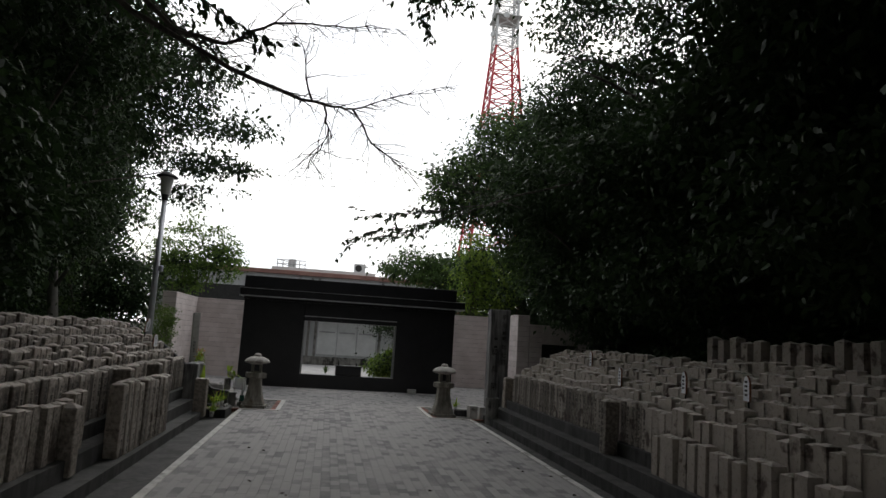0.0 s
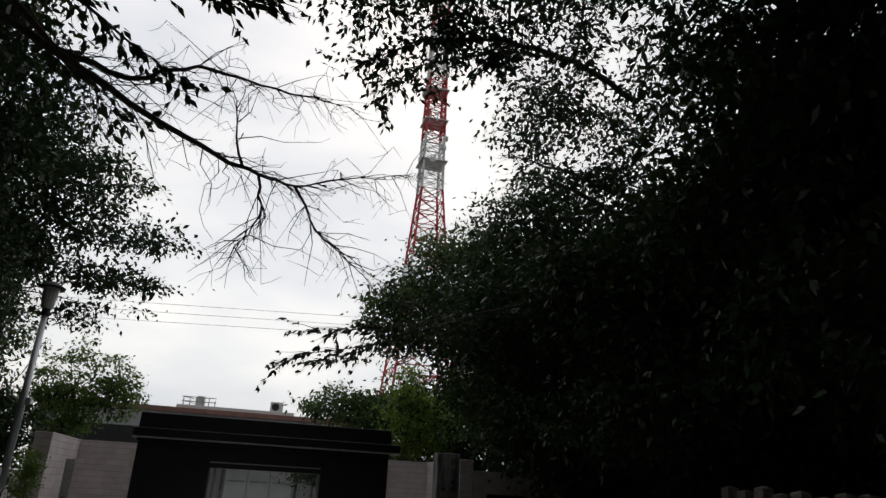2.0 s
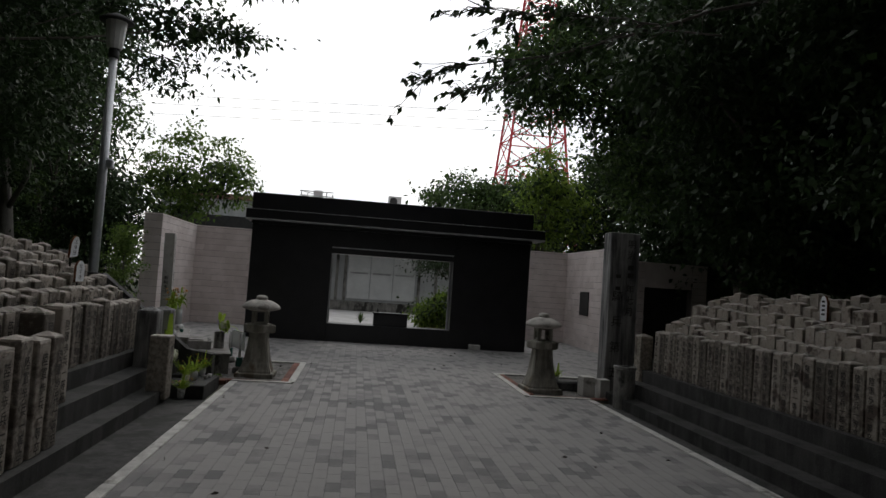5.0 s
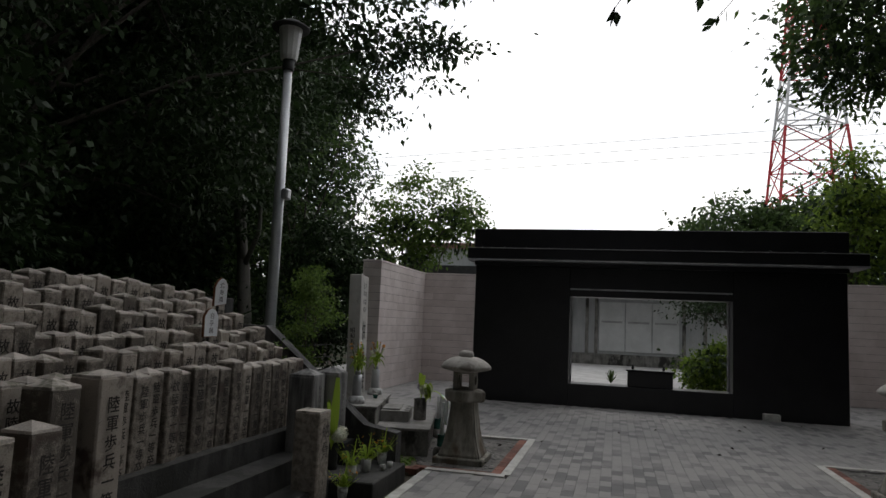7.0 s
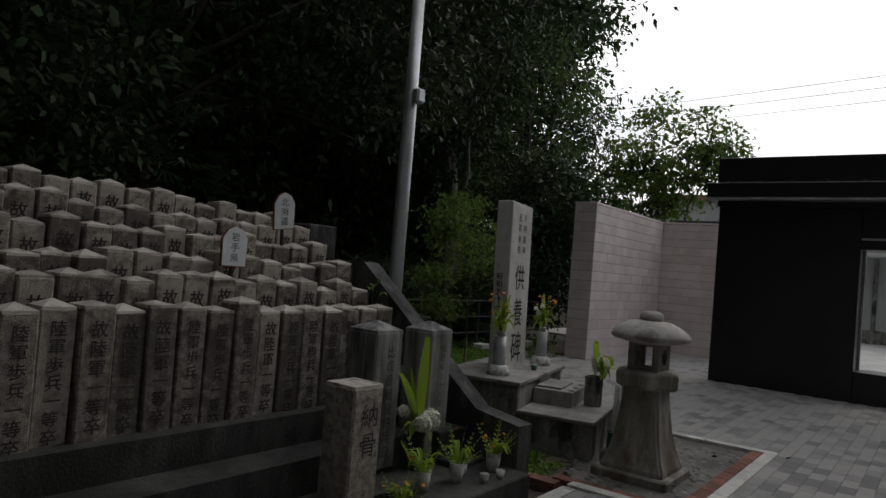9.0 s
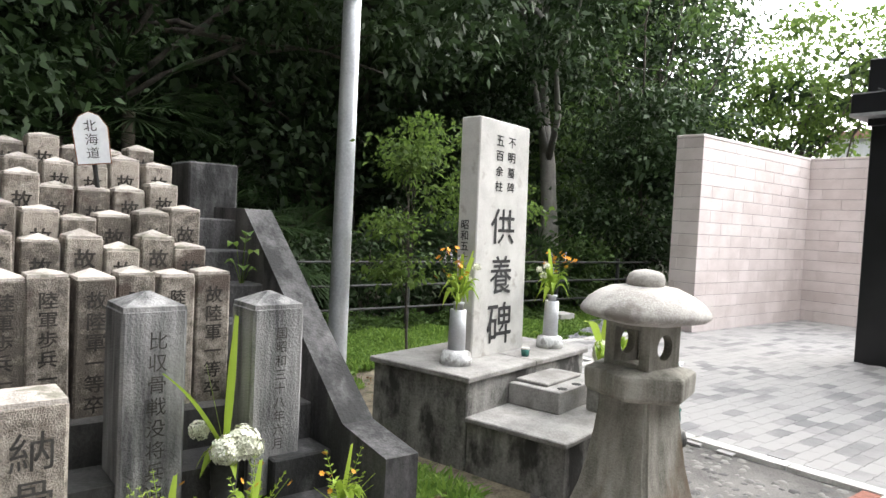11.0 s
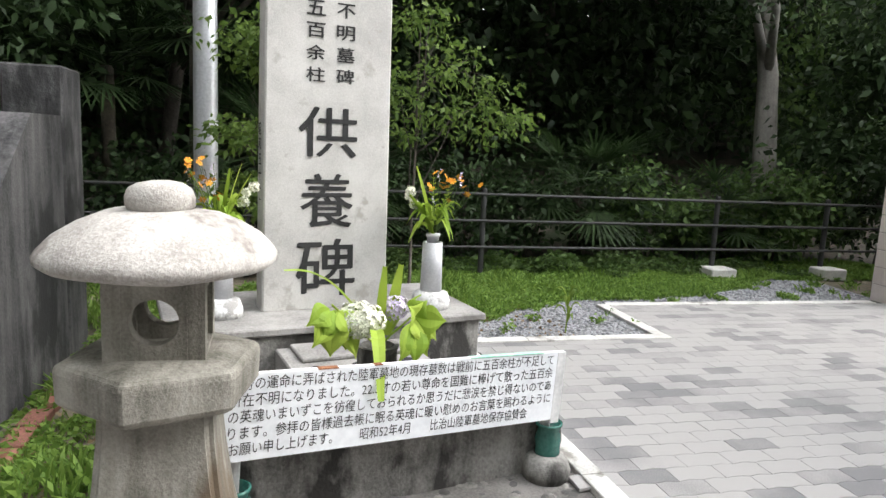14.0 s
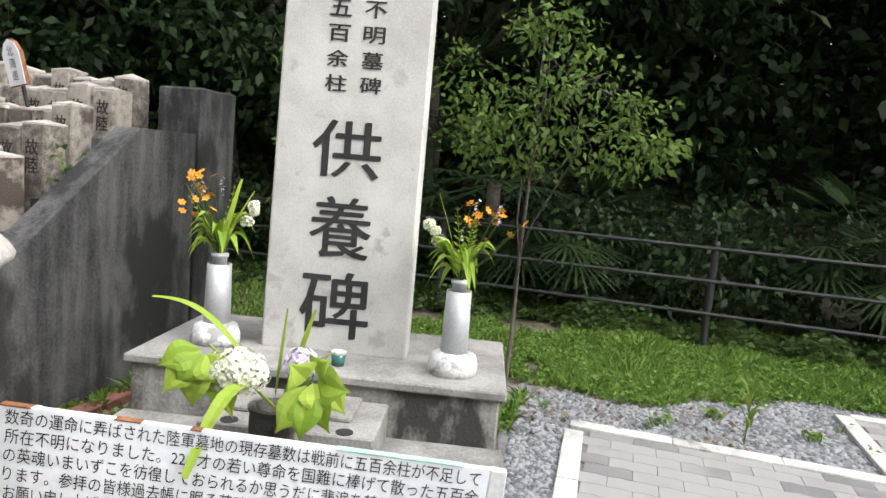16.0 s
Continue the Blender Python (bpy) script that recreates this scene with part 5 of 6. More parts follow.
for i, line in enumerate(LINES):
    me = written(line, 0.05, ENGRAVED)
    xs_ = [v.co.x for v in me.vertices]
    k = (1.265 if i < 4 else 1.15) / (max(xs_) - min(xs_))
    share("writing_line", me, board, Matrix.Translation((0.622 if i < 4 else 0.57, -0.003, 0.272 - 0.0525 * i)) @ Matrix.Diagonal((k, 1, 0.92, 1)))


def bottle_foot(at, label):
    root = thing("glass_jar", at, label, "jar", "green jars by the board")
    part("cement_foot", roughen(rings(bmesh.new(), [(0.095, 0), (0.1, 0.05), (0.085, 0.1), (0.06, 0.115)], 20), 0.006, 10), CONCRETE, root, smooth=True)
    part("jar", rings(bmesh.new(), [(0.05, 0.1), (0.055, 0.13), (0.052, 0.15), (0.056, 0.18), (0.05, 0.235), (0.056, 0.24), (0.056, 0.25), (0.046, 0.25), (0.044, 0.2)], 20), GREEN_GLASS, root, smooth=True)


bottle_foot(pose(-1.52, 18.42, -0.03), "green glass jar in a grey cement foot")
bottle_foot(pose(-1.15, 17.19, -0.03), "green glass jar in a grey cement foot")

edge_row = thing("brick_edging", Matrix.Identity(4), "mossy red-brown bricks edging the dirt beside the stairs", "edging", kind="structure")
for i in range(9):
    share("brick", brick_mesh, edge_row, pose(-1.25 - 0.215 * i, 16.24, -0.012, random.uniform(-2, 2), 0, random.uniform(-3, 3)))

# ---- lamp post ----
lp = thing("lamp_post", pose(-3.3, 16.89, -0.06), "tall galvanised lamp post with a conical lantern head", "lamp post")
part("pole", rings(bmesh.new(), [(0.085, 0), (0.085, 0.1), (0.072, 0.12), (0.066, 2.5), (0.055, 4.7)], 24), GALVANISED, lp, smooth=True)
part("collar", rings(bmesh.new(), [(0.07, 4.66), (0.075, 4.68), (0.075, 4.8), (0.06, 4.82)], 20), DARK_METAL, lp, smooth=True)
part("shade", rings(bmesh.new(), [(0.10, 4.8), (0.115, 4.85), (0.15, 5.2), (0.155, 5.22)], 12), surface("frosted_lamp_shade", (0.5, 0.5, 0.48), (0.62, 0.62, 0.6), 0.4, 4, 50, 0.05), lp)
part("hat", rings(bmesh.new(), [(0.24, 5.21), (0.245, 5.23), (0.15, 5.29), (0.05, 5.34)], 24), DARK_METAL, lp, smooth=True)
part("junction_box", a_box(0.05, 0.14, -0.06, 0.06, 3.0, 3.14, 0.02), GALVANISED, lp, "small grey junction box on the pole")

# ---- fence ----
fence = thing("fence", Matrix.Identity(4), "dark metal fence with three round rails below the wood", "fence")
fence_y = [12.2, 14.6, 17.0, 19.4, 22.2, 23.7]
post_mesh = mesh_of(rings(bmesh.new(), [(0.03, -0.1), (0.03, 0.9), (0.024, 0.92)], 12), "post", DARK_METAL)
block_mesh = mesh_of(a_box(-0.13, 0.13, -0.16, 0.16, 0, 0.13, 0.012), "footing", KERB)
for y in fence_y:
    share("post", post_mesh, fence, pose(-5.85, y, 0))
    if y > 21:
        share("footing", block_mesh, fence, pose(-5.72, y, -0.02))
for z in (0.86, 0.58, 0.3):
    part("rail", rod(bmesh.new(), (-5.82, 11.2, z), (-5.82, 24.6, z), 0.015, None, 8), DARK_METAL, fence)

# ---- distance: tower, wires, building behind the gate ----
tower = thing("lattice_tower", pose(36.3, 150, 0), "tall red and white lattice communications tower", "tower")


def half(z):
    k = [(0, 10.0), (23, 6.8), (41, 5.2), (53, 4.0), (71, 2.6), (104, 2.1), (128, 1.8)]
    for (a, p), (b, q) in zip(k, k[1:]):
        if a <= z <= b:
            return p + (q - p) * (z - a) / (b - a)
    return 2.0


def tower_section(z0, z1, panels, material):
    bm = bmesh.new()
    zs = [z0 + (z1 - z0) * i / panels for i in range(panels + 1)]
    cs = ((-1, -1), (1, -1), (1, 1), (-1, 1))
    for a, b in zip(zs, zs[1:]):
        ha, hb_ = half(a), half(b)
        for i in range(4):
            p, q = cs[i], cs[(i + 1) % 4]
            rod(bm, (p[0] * ha, p[1] * ha, a), (p[0] * hb_, p[1] * hb_, b), 0.28, None, 5)
            rod(bm, (p[0] * ha, p[1] * ha, a), (q[0] * ha, q[1] * ha, a), 0.14, None, 4)
            rod(bm, (p[0] * ha, p[1] * ha, a), (q[0] * hb_, q[1] * hb_, b), 0.13, None, 4)
            rod(bm, (q[0] * ha, q[1] * ha, a), (p[0] * hb_, p[1] * hb_, b), 0.13, None, 4)
    part("lattice", bm, material, tower)


for z0, z1, n, m in ((0, 41, 6, TOWER_RED), (41, 53, 3, TOWER_WHITE), (53, 71, 5, TOWER_RED), (71, 86, 6, TOWER_WHITE), (86, 104, 8, TOWER_RED), (104, 120, 7, TOWER_WHITE), (120, 128, 4, TOWER_RED)):
    tower_section(z0, z1, n, m)
for z, s in ((78.5, 3.3), (90, 3.0), (99, 2.9)):
    bm = box(bmesh.new(), -s, s, -s, s, z, z + 0.25)
    for k in range(8):
        a = k * math.pi / 4
        rod(bm, (s * math.cos(a), s * math.sin(a), z - 0.6), (s * math.cos(a), s * math.sin(a), z + 1.6), 0.16, None, 5)
    part("platform", bm, TOWER_WHITE, tower)
for k in range(7):
    a, z = k * 0.9 + 3.6, 74 + k * 4.2
    d = half(z) + 0.6
    part("dish_antenna", rod(bmesh.new(), (d * math.cos(a), d * math.sin(a), z), ((d + 0.8) * math.cos(a), (d + 0.8) * math.sin(a), z), 0.7, 0.7, 12), TOWER_WHITE, tower)
for x in (-60, 90):
    up = thing("utility_pole", pose(x, 60.4, -0.1), "grey concrete utility pole with a crossarm", "utility pole", "utility poles")
    top = 9.9 if x < 0 else 26.0
    part("shaft", rod(bmesh.new(), (0, 0, 0), (0, 0, top), 0.2, 0.12, 10), CONCRETE, up)
    part("crossarm", a_box(-0.06, 0.06, -0.6, 0.6, top - 1.9, top - 1.75), STEEL_TRIM, up)

for z0, z1, yy in ((14.6, 17.0, 60.0), (14.0, 16.3, 60.4), (13.3, 15.6, 60.8)):
    wire = thing("overhead_wire", Matrix.Identity(4), "thin dark overhead wire against the sky", "wire", "overhead wires")
    bm = bmesh.new()
    pts = [(-60 + 15 * i, yy, z0 + (z1 - z0) * (i - 3) / 2.2 * 0.7 + 0.008 * (i - 4) ** 2) for i in range(11)]
    for a, b in zip(pts, pts[1:]):
        rod(bm, a, b, 0.015, None, 4)
    part("cable", bm, DARK_METAL, wire)

house = thing("service_building", pose(0, 40, -0.05), "low grey flat-roofed building with pale panels across the road", "building")
part("wall", a_box(-9, 6.6, 0, 9, 0, 5.0), FACADE, house)
part("roof", a_box(-9.2, 6.8, -0.2, 9.2, 5.0, 5.25, 0.02), ROOF, house)
part("parapet", a_box(-3.2, 3.4, 4.5, 8.8, 5.25, 5.85, 0.02), PANEL, house)
part("plinth_band", a_box(-9, 6.6, -0.12, -0.002, 0, 0.5), CONCRETE, house)
for i in range(3):
    part("panel", a_box(0.1 + i * 1.12, 1.18 + i * 1.12, -0.06, -0.003, 0.62, 2.75, 0.01), PANEL, house)
    part("panel_rail", a_box(0.2 + i * 1.12, 1.08 + i * 1.12, -0.1, -0.062, 1.85, 1.93), STEEL_TRIM, house)
for x in (-1.2, -0.5, -0.1, 3.55, 4.4):
    part("pilaster", a_box(x, x + 0.14, -0.1, -0.003, 0.5, 4.9), CONCRETE, house)
part("eave", a_box(-9, 6.6, -1.5, -0.003, 3.0, 3.15), FACADE, house)
part("window_band", a_box(-8.5, 6.2, -0.03, -0.004, 3.3, 4.2), DARK_METAL, house)
frame_bm = bmesh.new()
for i in range(6):
    rod(frame_bm, (-2.9 + i * 0.35, 5, 5.25), (-2.9 + i * 0.35, 5, 6.35 - 0.12 * (i % 2)), 0.03, None, 5)
for z in (5.7, 6.1, 6.35):
    rod(frame_bm, (-3.0, 5, z), (-1.1, 5, z), 0.03, None, 5)
    rod(frame_bm, (-2.9, 5, z), (-2.2, 6.4, z), 0.03, None, 5)
part("roof_frame", frame_bm, STEEL_TRIM, house, "grey pipe frame on the roof")
part("duct", a_box(-2.2, -1.75, 5.1, 5.9, 5.25, 6.45, 0.03), PANEL, house)
ac = part("air_unit", a_box(2.0, 2.75, 5.0, 5.4, 5.85, 6.45, 0.02), PANEL, house, "white outdoor air-conditioning unit")
part("fan_grille", rings(bmesh.new(), [(0.22, 0), (0.22, 0.02)], 20), DARK_METAL, ac, at=Matrix.Translation((2.3, 4.985, 6.15)) @ Matrix.Rotation(math.pi / 2, 4, 'X'))

# ---- trees ----
DARKTREE = "tall dark broadleaved tree of the wood"
rng_t = random.Random(17)
# left wood
# Lobes from z 9.6 up are unseen, added to shade the path.
tree(DARKTREE + " behind the terrace", (-5.9, 4.5, 0), [((-5.2, 6.0, 2.7), (1.0, 2.4, 1.3)), ((-1.6, 1.6, 9.6), (3.4, 4.2, 1.5)), ((-0.5, 6.4, 10.2), (3.2, 2.8, 1.2)), ((-1.5, 4.0, 11.0), (3.4, 4.4, 1.0)), ((-4.6, 4.6, 7.4), (2.4, 2.8, 2.4)), ((-6.4, 5.5, 3.8), (2.2, 3.0, 2.4)), ((-3.9, 6.6, 8.4), (2.2, 2.0, 1.6))], 700, 76, 0.13, LEAF, 101, 0.24, dense=760)
# The two lobes above z 10 stay out of view and only cast shade.
tree(DARKTREE + " behind the terrace", (-6.6, 9.8, 0), [((-5.2, 10.2, 2.7), (1.0, 2.4, 1.3)), ((-3.7, 9.4, 7.4), (1.8, 2.6, 1.7)), ((-5.6, 9.8, 7.2), (2.3, 2.8, 2.8)), ((-6.3, 10.5, 3.6), (1.8, 2.8, 2.2)), ((-2.4, 10.0, 10.5), (3.2, 3.2, 1.1)), ((0.6, 10.2, 10.9), (2.4, 2.9, 0.9))], 680, 72, 0.12, LEAF, 102, 0.22, dense=640)
tree(DARKTREE + " behind the lamp post", (-6.9, 14.2, 0), [((-5.6, 13.6, 2.8), (1.0, 2.0, 1.3)), ((-4.1, 13.4, 7.6), (1.4, 2.4, 1.6)), ((-6.0, 14.2, 7.0), (2.2, 2.6, 3.0)), ((-6.9, 14.2, 3.6), (1.6, 2.4, 2.0))], 520, 72, 0.12, LEAF, 103, 0.22, dense=360)
tree("spreading dark tree with layered branches beside the court", (-9.8, 15.4, 0.1), [((-5.6, 19.2, 8.0), (2.1, 2.4, 2.3)), ((-3.4, 20.4, 6.35), (1.7, 1.0, 0.3)), ((-3.3, 20.7, 5.45), (1.7, 0.9, 0.25)),
     ((-3.2, 19.6, 7.4), (1.9, 1.2, 0.45)), ((-3.6, 19.4, 8.6), (1.5, 1.2, 0.5)), ((-6.4, 19.2, 4.6), (1.6, 2.2, 1.6))], 460, 42, 0.13, LEAF, 104, 0.12, BARK, 18, spread=0.26, dense=150)
tree("young light green tree behind the tiled wall", (-5.4, 29.0, 0), [((-4.9, 29.0, 4.8), (1.6, 1.5, 1.5)), ((-6.0, 28.6, 3.5), (1.6, 1.6, 1.4)), ((-3.8, 29.2, 4.5), (0.9, 1.1, 0.9))], 190, 44, 0.14, LEAF_FRESH, 105, 0.09, spread=0.2, dense=26)
tree("light green tree behind the tiled wall", (-8.6, 27.6, 0), [((-8.0, 27.4, 5.6), (2.1, 2.0, 2.4)), ((-8.2, 26.4, 2.8), (1.9, 1.7, 1.7))], 120, 40, 0.15, LEAF_MID, 106, 0.11, spread=0.26)
tree(DARKTREE + " beyond the fence", (-8.15, 24.75, -0.02), [((-8.2, 23.4, 6.4), (2.4, 2.4, 3.2)), ((-8.9, 22.4, 9.4), (2.4, 2.4, 1.8))], 380, 60, 0.13, LEAF, 107, 0.2, PALE_BARK, dense=240)
# right wood
tree("broad tree with olive green leaves beside the gate", (10.2, 21.4, 0), [((4.9, 21.2, 6.5), (1.5, 1.6, 1.3)), ((6.4, 21.0, 7.7), (1.9, 1.7, 1.9)), ((7.0, 21.0, 4.9), (1.5, 1.6, 1.6)), ((8.8, 20.8, 5.6), (1.8, 1.7, 2.4))], 520, 48, 0.13, LEAF_MID, 108, 0.2, dense=300)
tree("slim bright green tree behind the tiled wall", (6.4, 28.6, 0), [((7.1, 28.4, 4.1), (1.3, 1.1, 1.5)), ((6.6, 28.4, 5.6), (0.6, 0.6, 0.9))], 150, 40, 0.14, LEAF_BRIGHT, 116, 0.1, dense=30)
tree(DARKTREE + " above the gravestones", (8.0, 16.8, 0), [((6.9, 16.3, 3.4), (1.2, 2.0, 1.0)), ((5.4, 15.8, 5.3), (1.3, 1.5, 1.0)), ((7.0, 16.6, 6.4), (2.2, 2.6, 3.0)), ((7.8, 16.8, 3.4), (1.7, 2.4, 1.9))], 540, 72, 0.12, LEAF, 109, 0.26, dense=400)
# The z 10.7 lobe is an unseen addition that blocks skylight.
tree(DARKTREE + " above the gravestones", (8.3, 12.0, 0), [((6.7, 12.0, 3.3), (1.6, 2.4, 0.9)), ((6.8, 12.4, 5.0), (1.6, 2.6, 1.5)), ((5.9, 12.9, 5.4), (1.0, 1.6, 0.8)), ((4.0, 10.2, 10.7), (3.0, 3.1, 1.0)), ((7.9, 12.0, 4.4), (2.0, 2.8, 2.7)), ((5.9, 12.6, 8.0), (1.7, 2.0, 1.0)), ((6.7, 11.8, 8.9), (2.2, 2.4, 0.8))], 600, 70, 0.115, LEAF, 110, 0.28, dense=560, airy=2)
# Three lobes at z 9.6 to 11 are unseen, put there for shade.
tree(DARKTREE + " above the gravestones", (8.3, 6.5, 0), [((6.6, 7.5, 3.6), (1.4, 2.6, 1.0)), ((3.4, 2.4, 9.6), (3.4, 4.2, 1.5)), ((3.2, 7.2, 10.0), (3.0, 3.0, 1.3)), ((3.6, 4.6, 11.0), (3.2, 4.2, 1.0)), ((5.2, 6.4, 8.0), (1.4, 2.8, 1.6)), ((6.4, 8.5, 5.4), (1.2, 2.2, 1.0)), ((6.8, 6.6, 7.4), (2.6, 3.0, 2.8)), ((7.9, 7.0, 3.9), (1.9, 3.2, 2.5))], 740, 76, 0.13, LEAF, 111, 0.28, dense=800)
# Crown added to take skylight off the right-hand gravestones.
tree(DARKTREE + " added to shade the gravestones", (9.2, 9.4, 0.0), [((7.0, 9.8, 5.6), (1.6, 4.0, 1.3)), ((6.2, 6.0, 6.2), (1.4, 3.6, 1.2)), ((7.4, 14.0, 5.0), (1.3, 2.4, 1.4)), ((6.6, 2.0, 5.4), (1.6, 3.4, 1.6))], 420, 60, 0.13, LEAF, 117, 0.26, dense=700)
# Extra crown above the left terrace, there to darken its stones.
tree(DARKTREE + " added to shade the terrace", (-6.4, 7.0, 0.0), [((-4.7, 8.6, 4.4), (1.2, 3.8, 1.2)), ((-4.4, 3.0, 4.8), (1.4, 3.6, 1.3)), ((-4.9, 12.0, 4.0), (1.0, 1.6, 1.3))], 330, 60, 0.13, LEAF, 118, 0.24, dense=560)
# Unseen crown over the start; it only cuts light from behind.
tree(DARKTREE + " added unseen for shade", (5.6, -3.4, 0.0), [((0.6, -3.2, 8.6), (5.2, 3.2, 1.4)), ((3.8, -0.8, 7.4), (2.6, 2.2, 1.2))], 330, 50, 0.2, LEAF, 119, 0.28, spread=0.5, dense=620)
tree(DARKTREE + " behind the tiled wall", (9.6, 30.2, 0.0), [((9.3, 30.0, 4.4), (1.7, 1.5, 2.2)), ((10.6, 29.4, 6.0), (1.6, 1.5, 2.0))], 260, 45, 0.15, LEAF, 120, 0.16, dense=160)
tree("dark leafy shrub between the fence and the tiled wall", (-6.9, 25.6, -0.06), [((-6.7, 25.5, 1.6), (1.2, 1.1, 1.5)), ((-6.5, 25.8, 3.2), (1.1, 1.1, 1.2))], 170, 45, 0.12, LEAF, 121, 0.06, name="shrub", dense=90)
tree(DARKTREE + " beyond the tiled wall", (10.6, 24.4, 0), [((10.0, 24.2, 5.4), (2.4, 2.4, 4.2))], 320, 45, 0.17, LEAF, 112, 0.22, dense=220)
tree("rounded distant tree behind the building", (7.6, 33.0, 0), [((7.4, 33, 4.2), (2.2, 2.0, 2.4)), ((4.4, 34.0, 5.3), (1.5, 1.2, 0.9)), ((6.0, 33.6, 5.0), (1.2, 1.2, 0.9))], 300, 42, 0.18, LEAF_MID, 113, 0.16, dense=90)
tree("low shrub with yellow-green leaves beside the road", (2.75, 25.9, -0.05), [((2.85, 25.9, 0.65), (0.5, 0.5, 0.5)), ((3.1, 26.0, 1.05), (0.3, 0.4, 0.35))], 110, 40, 0.1, LEAF_BRIGHT, 114, 0.03, name="shrub", spread=0.16, dense=20)
tree("small dark tree behind the gate opening", (3.7, 28.3, -0.05), [((3.3, 28.0, 2.15), (0.9, 0.9, 0.28)), ((3.8, 28.4, 2.6), (1.2, 1.2, 0.5))], 110, 40, 0.1, LEAF, 115, 0.07)
# far rows that close the wood on both sides and block light from behind
for i in range(9):
    yy = -8 + 5.0 * i
    for sx in (-1, 1):
        if sx > 0 and yy > 31:
            continue
        x = sx * (11.2 + rng_t.uniform(-0.6, 0.6)) + (0 if sx < 0 else 1.0)
        gz = ground_height(x, yy)
        # the extra lobe at z 8.6 is added to keep skylight off the slope
        tree(DARKTREE + " on the slope", (x, yy, gz), [((x, yy, gz + 5.8), (2.8, 3.2, 3.8)), ((x - sx * 0.5, yy + 1.5, gz + 1.9), (1.8, 3.0, 2.1)), ((x - sx * 0.4, yy, gz + (9.5 if sx < 0 else 8.0)), (2.6, 3.2, 1.8))] + ([((-8.9, yy, 8.6), (2.4, 3.0, 1.2))] if sx < 0 and 4 <= i <= 7 else []),
             300, 56, 0.17, LEAF, 200 + i * 2 + (sx > 0), 0.24, spread=0.5, dense=520)
        x = sx * (15.6 + rng_t.uniform(-0.6, 0.6))
        gz = ground_height(x, yy + 2)
        tree(DARKTREE + " deep in the wood", (x, yy + 2, gz), [((x, yy + 2, gz + 2.4), (1.8, 3.4, 3.0)), ((x, yy + 2, gz + 6.4), (2.2, 3.6, 3.2))], 150, 50, 0.3, LEAF, 240 + i * 2 + (sx > 0), 0.24, spread=0.7, dense=260)
# Unseen trees around and behind the start, added to close off the sky.
for x, yy in ((-6.2, -1), (7.4, 0.5), (-4.6, -8), (5.4, -8), (0.5, -16)):
    tree(DARKTREE + " added unseen behind the start", (x, yy, 0), [((x * 0.85, yy, 7.5), (3.0, 3.0, 2.6)), ((x * 1.1, yy, 3.6), (2.2, 2.8, 2.2))], 300, 40, 0.2, LEAF, 300 + int(x + yy), 0.26, spread=0.5, dense=260)


def spray(label, root_at, paths, leaf, per, seed, material, bare=False, name="branch", thick=0.03):
    """An overhanging branch: tapered limbs through given points with leaves along them, or bare twigs."""
    r, g = random.Random(seed), np.random.default_rng(seed)
    root = thing(name, Matrix.Translation(root_at), label, "branch")
    o = Vector(root_at)
    cs, ds = [], []
    for nth, pts in enumerate(paths):
        pts = [Vector(p) - o for p in pts]
        smooth_pts = []
        for a, b in zip(pts, pts[1:]):
            smooth_pts += wander(a, b, 4, 0.03, r)[:-1]
        smooth_pts.append(pts[-1])
        bm = bmesh.new()
        limb(bm, smooth_pts, thick if nth == 0 else thick * 0.4, 0.004, 6)
        for i, p in enumerate(smooth_pts[2:]):
            for _ in range(3 if bare else 4):
                d = (smooth_pts[min(i + 3, len(smooth_pts) - 1)] - smooth_pts[i + 1]).normalized() + Vector((r.uniform(-1, 1), r.uniform(-1, 1), r.uniform(-0.9, 0.5) if bare else r.uniform(-0.5, 0.35)))
                q = p + d.normalized() * r.uniform(0.25, 0.85) * (1.0 if bare else 0.7)
                tw = wander(p, q, 3, 0.06, r)
                limb(bm, tw, 0.006, 0.002, 4)
                if bare:
                    for _ in range(2):
                        s = tw[r.randint(1, 3)]
                        limb(bm, wander(s, s + Vector((r.uniform(-0.25, 0.25), r.uniform(-0.25, 0.25), r.uniform(-0.3, 0.1))), 2, 0.03, r), 0.003, 0.0015, 4)
                else:
                    for k in range(per):
                        t = r.random()
                        cs.append(p.lerp(q, t) + Vector((r.uniform(-0.02, 0.02), r.uniform(-0.02, 0.02), 0)))
                        ds.append((d.normalized() + Vector((r.uniform(-1, 1), r.uniform(-1, 1), r.uniform(-0.9, 0.2)))).normalized())
        part("bough", bm, BARK, root, smooth=True)
    if cs:
        ln = g.uniform(0.7, 1.2, len(cs)) * leaf
        share("leaves", leaf_mesh("leaves", np.array(cs), np.array(ds), ln, ln * 0.5, material, g, 0.1), root, Matrix.Identity(4))
    return root


spray("bare dead branch reaching over the paving", (-4.4, 5.6, 6.4), [[(-4.4, 5.6, 6.4), (-2.4, 6.6, 5.4), (-1.4, 7.1, 4.72), (-0.67, 7.4, 4.47), (-0.02, 8.1, 4.45), (0.44, 8.7, 4.55), (0.79, 9.15, 4.69), (1.3, 9.6, 5.06), (2.17, 10.3, 5.6)],
      [(0.79, 9.1, 4.67), (1.08, 9.4, 4.33), (1.48, 9.7, 4.15)], [(0.3, 8.5, 4.5), (0.15, 8.6, 5.13)], [(0.44, 8.7, 4.53), (0.5, 9.0, 4.25), (0.3, 9.3, 4.0)]], 0.1, 0, 401, LEAF, True, thick=0.04)
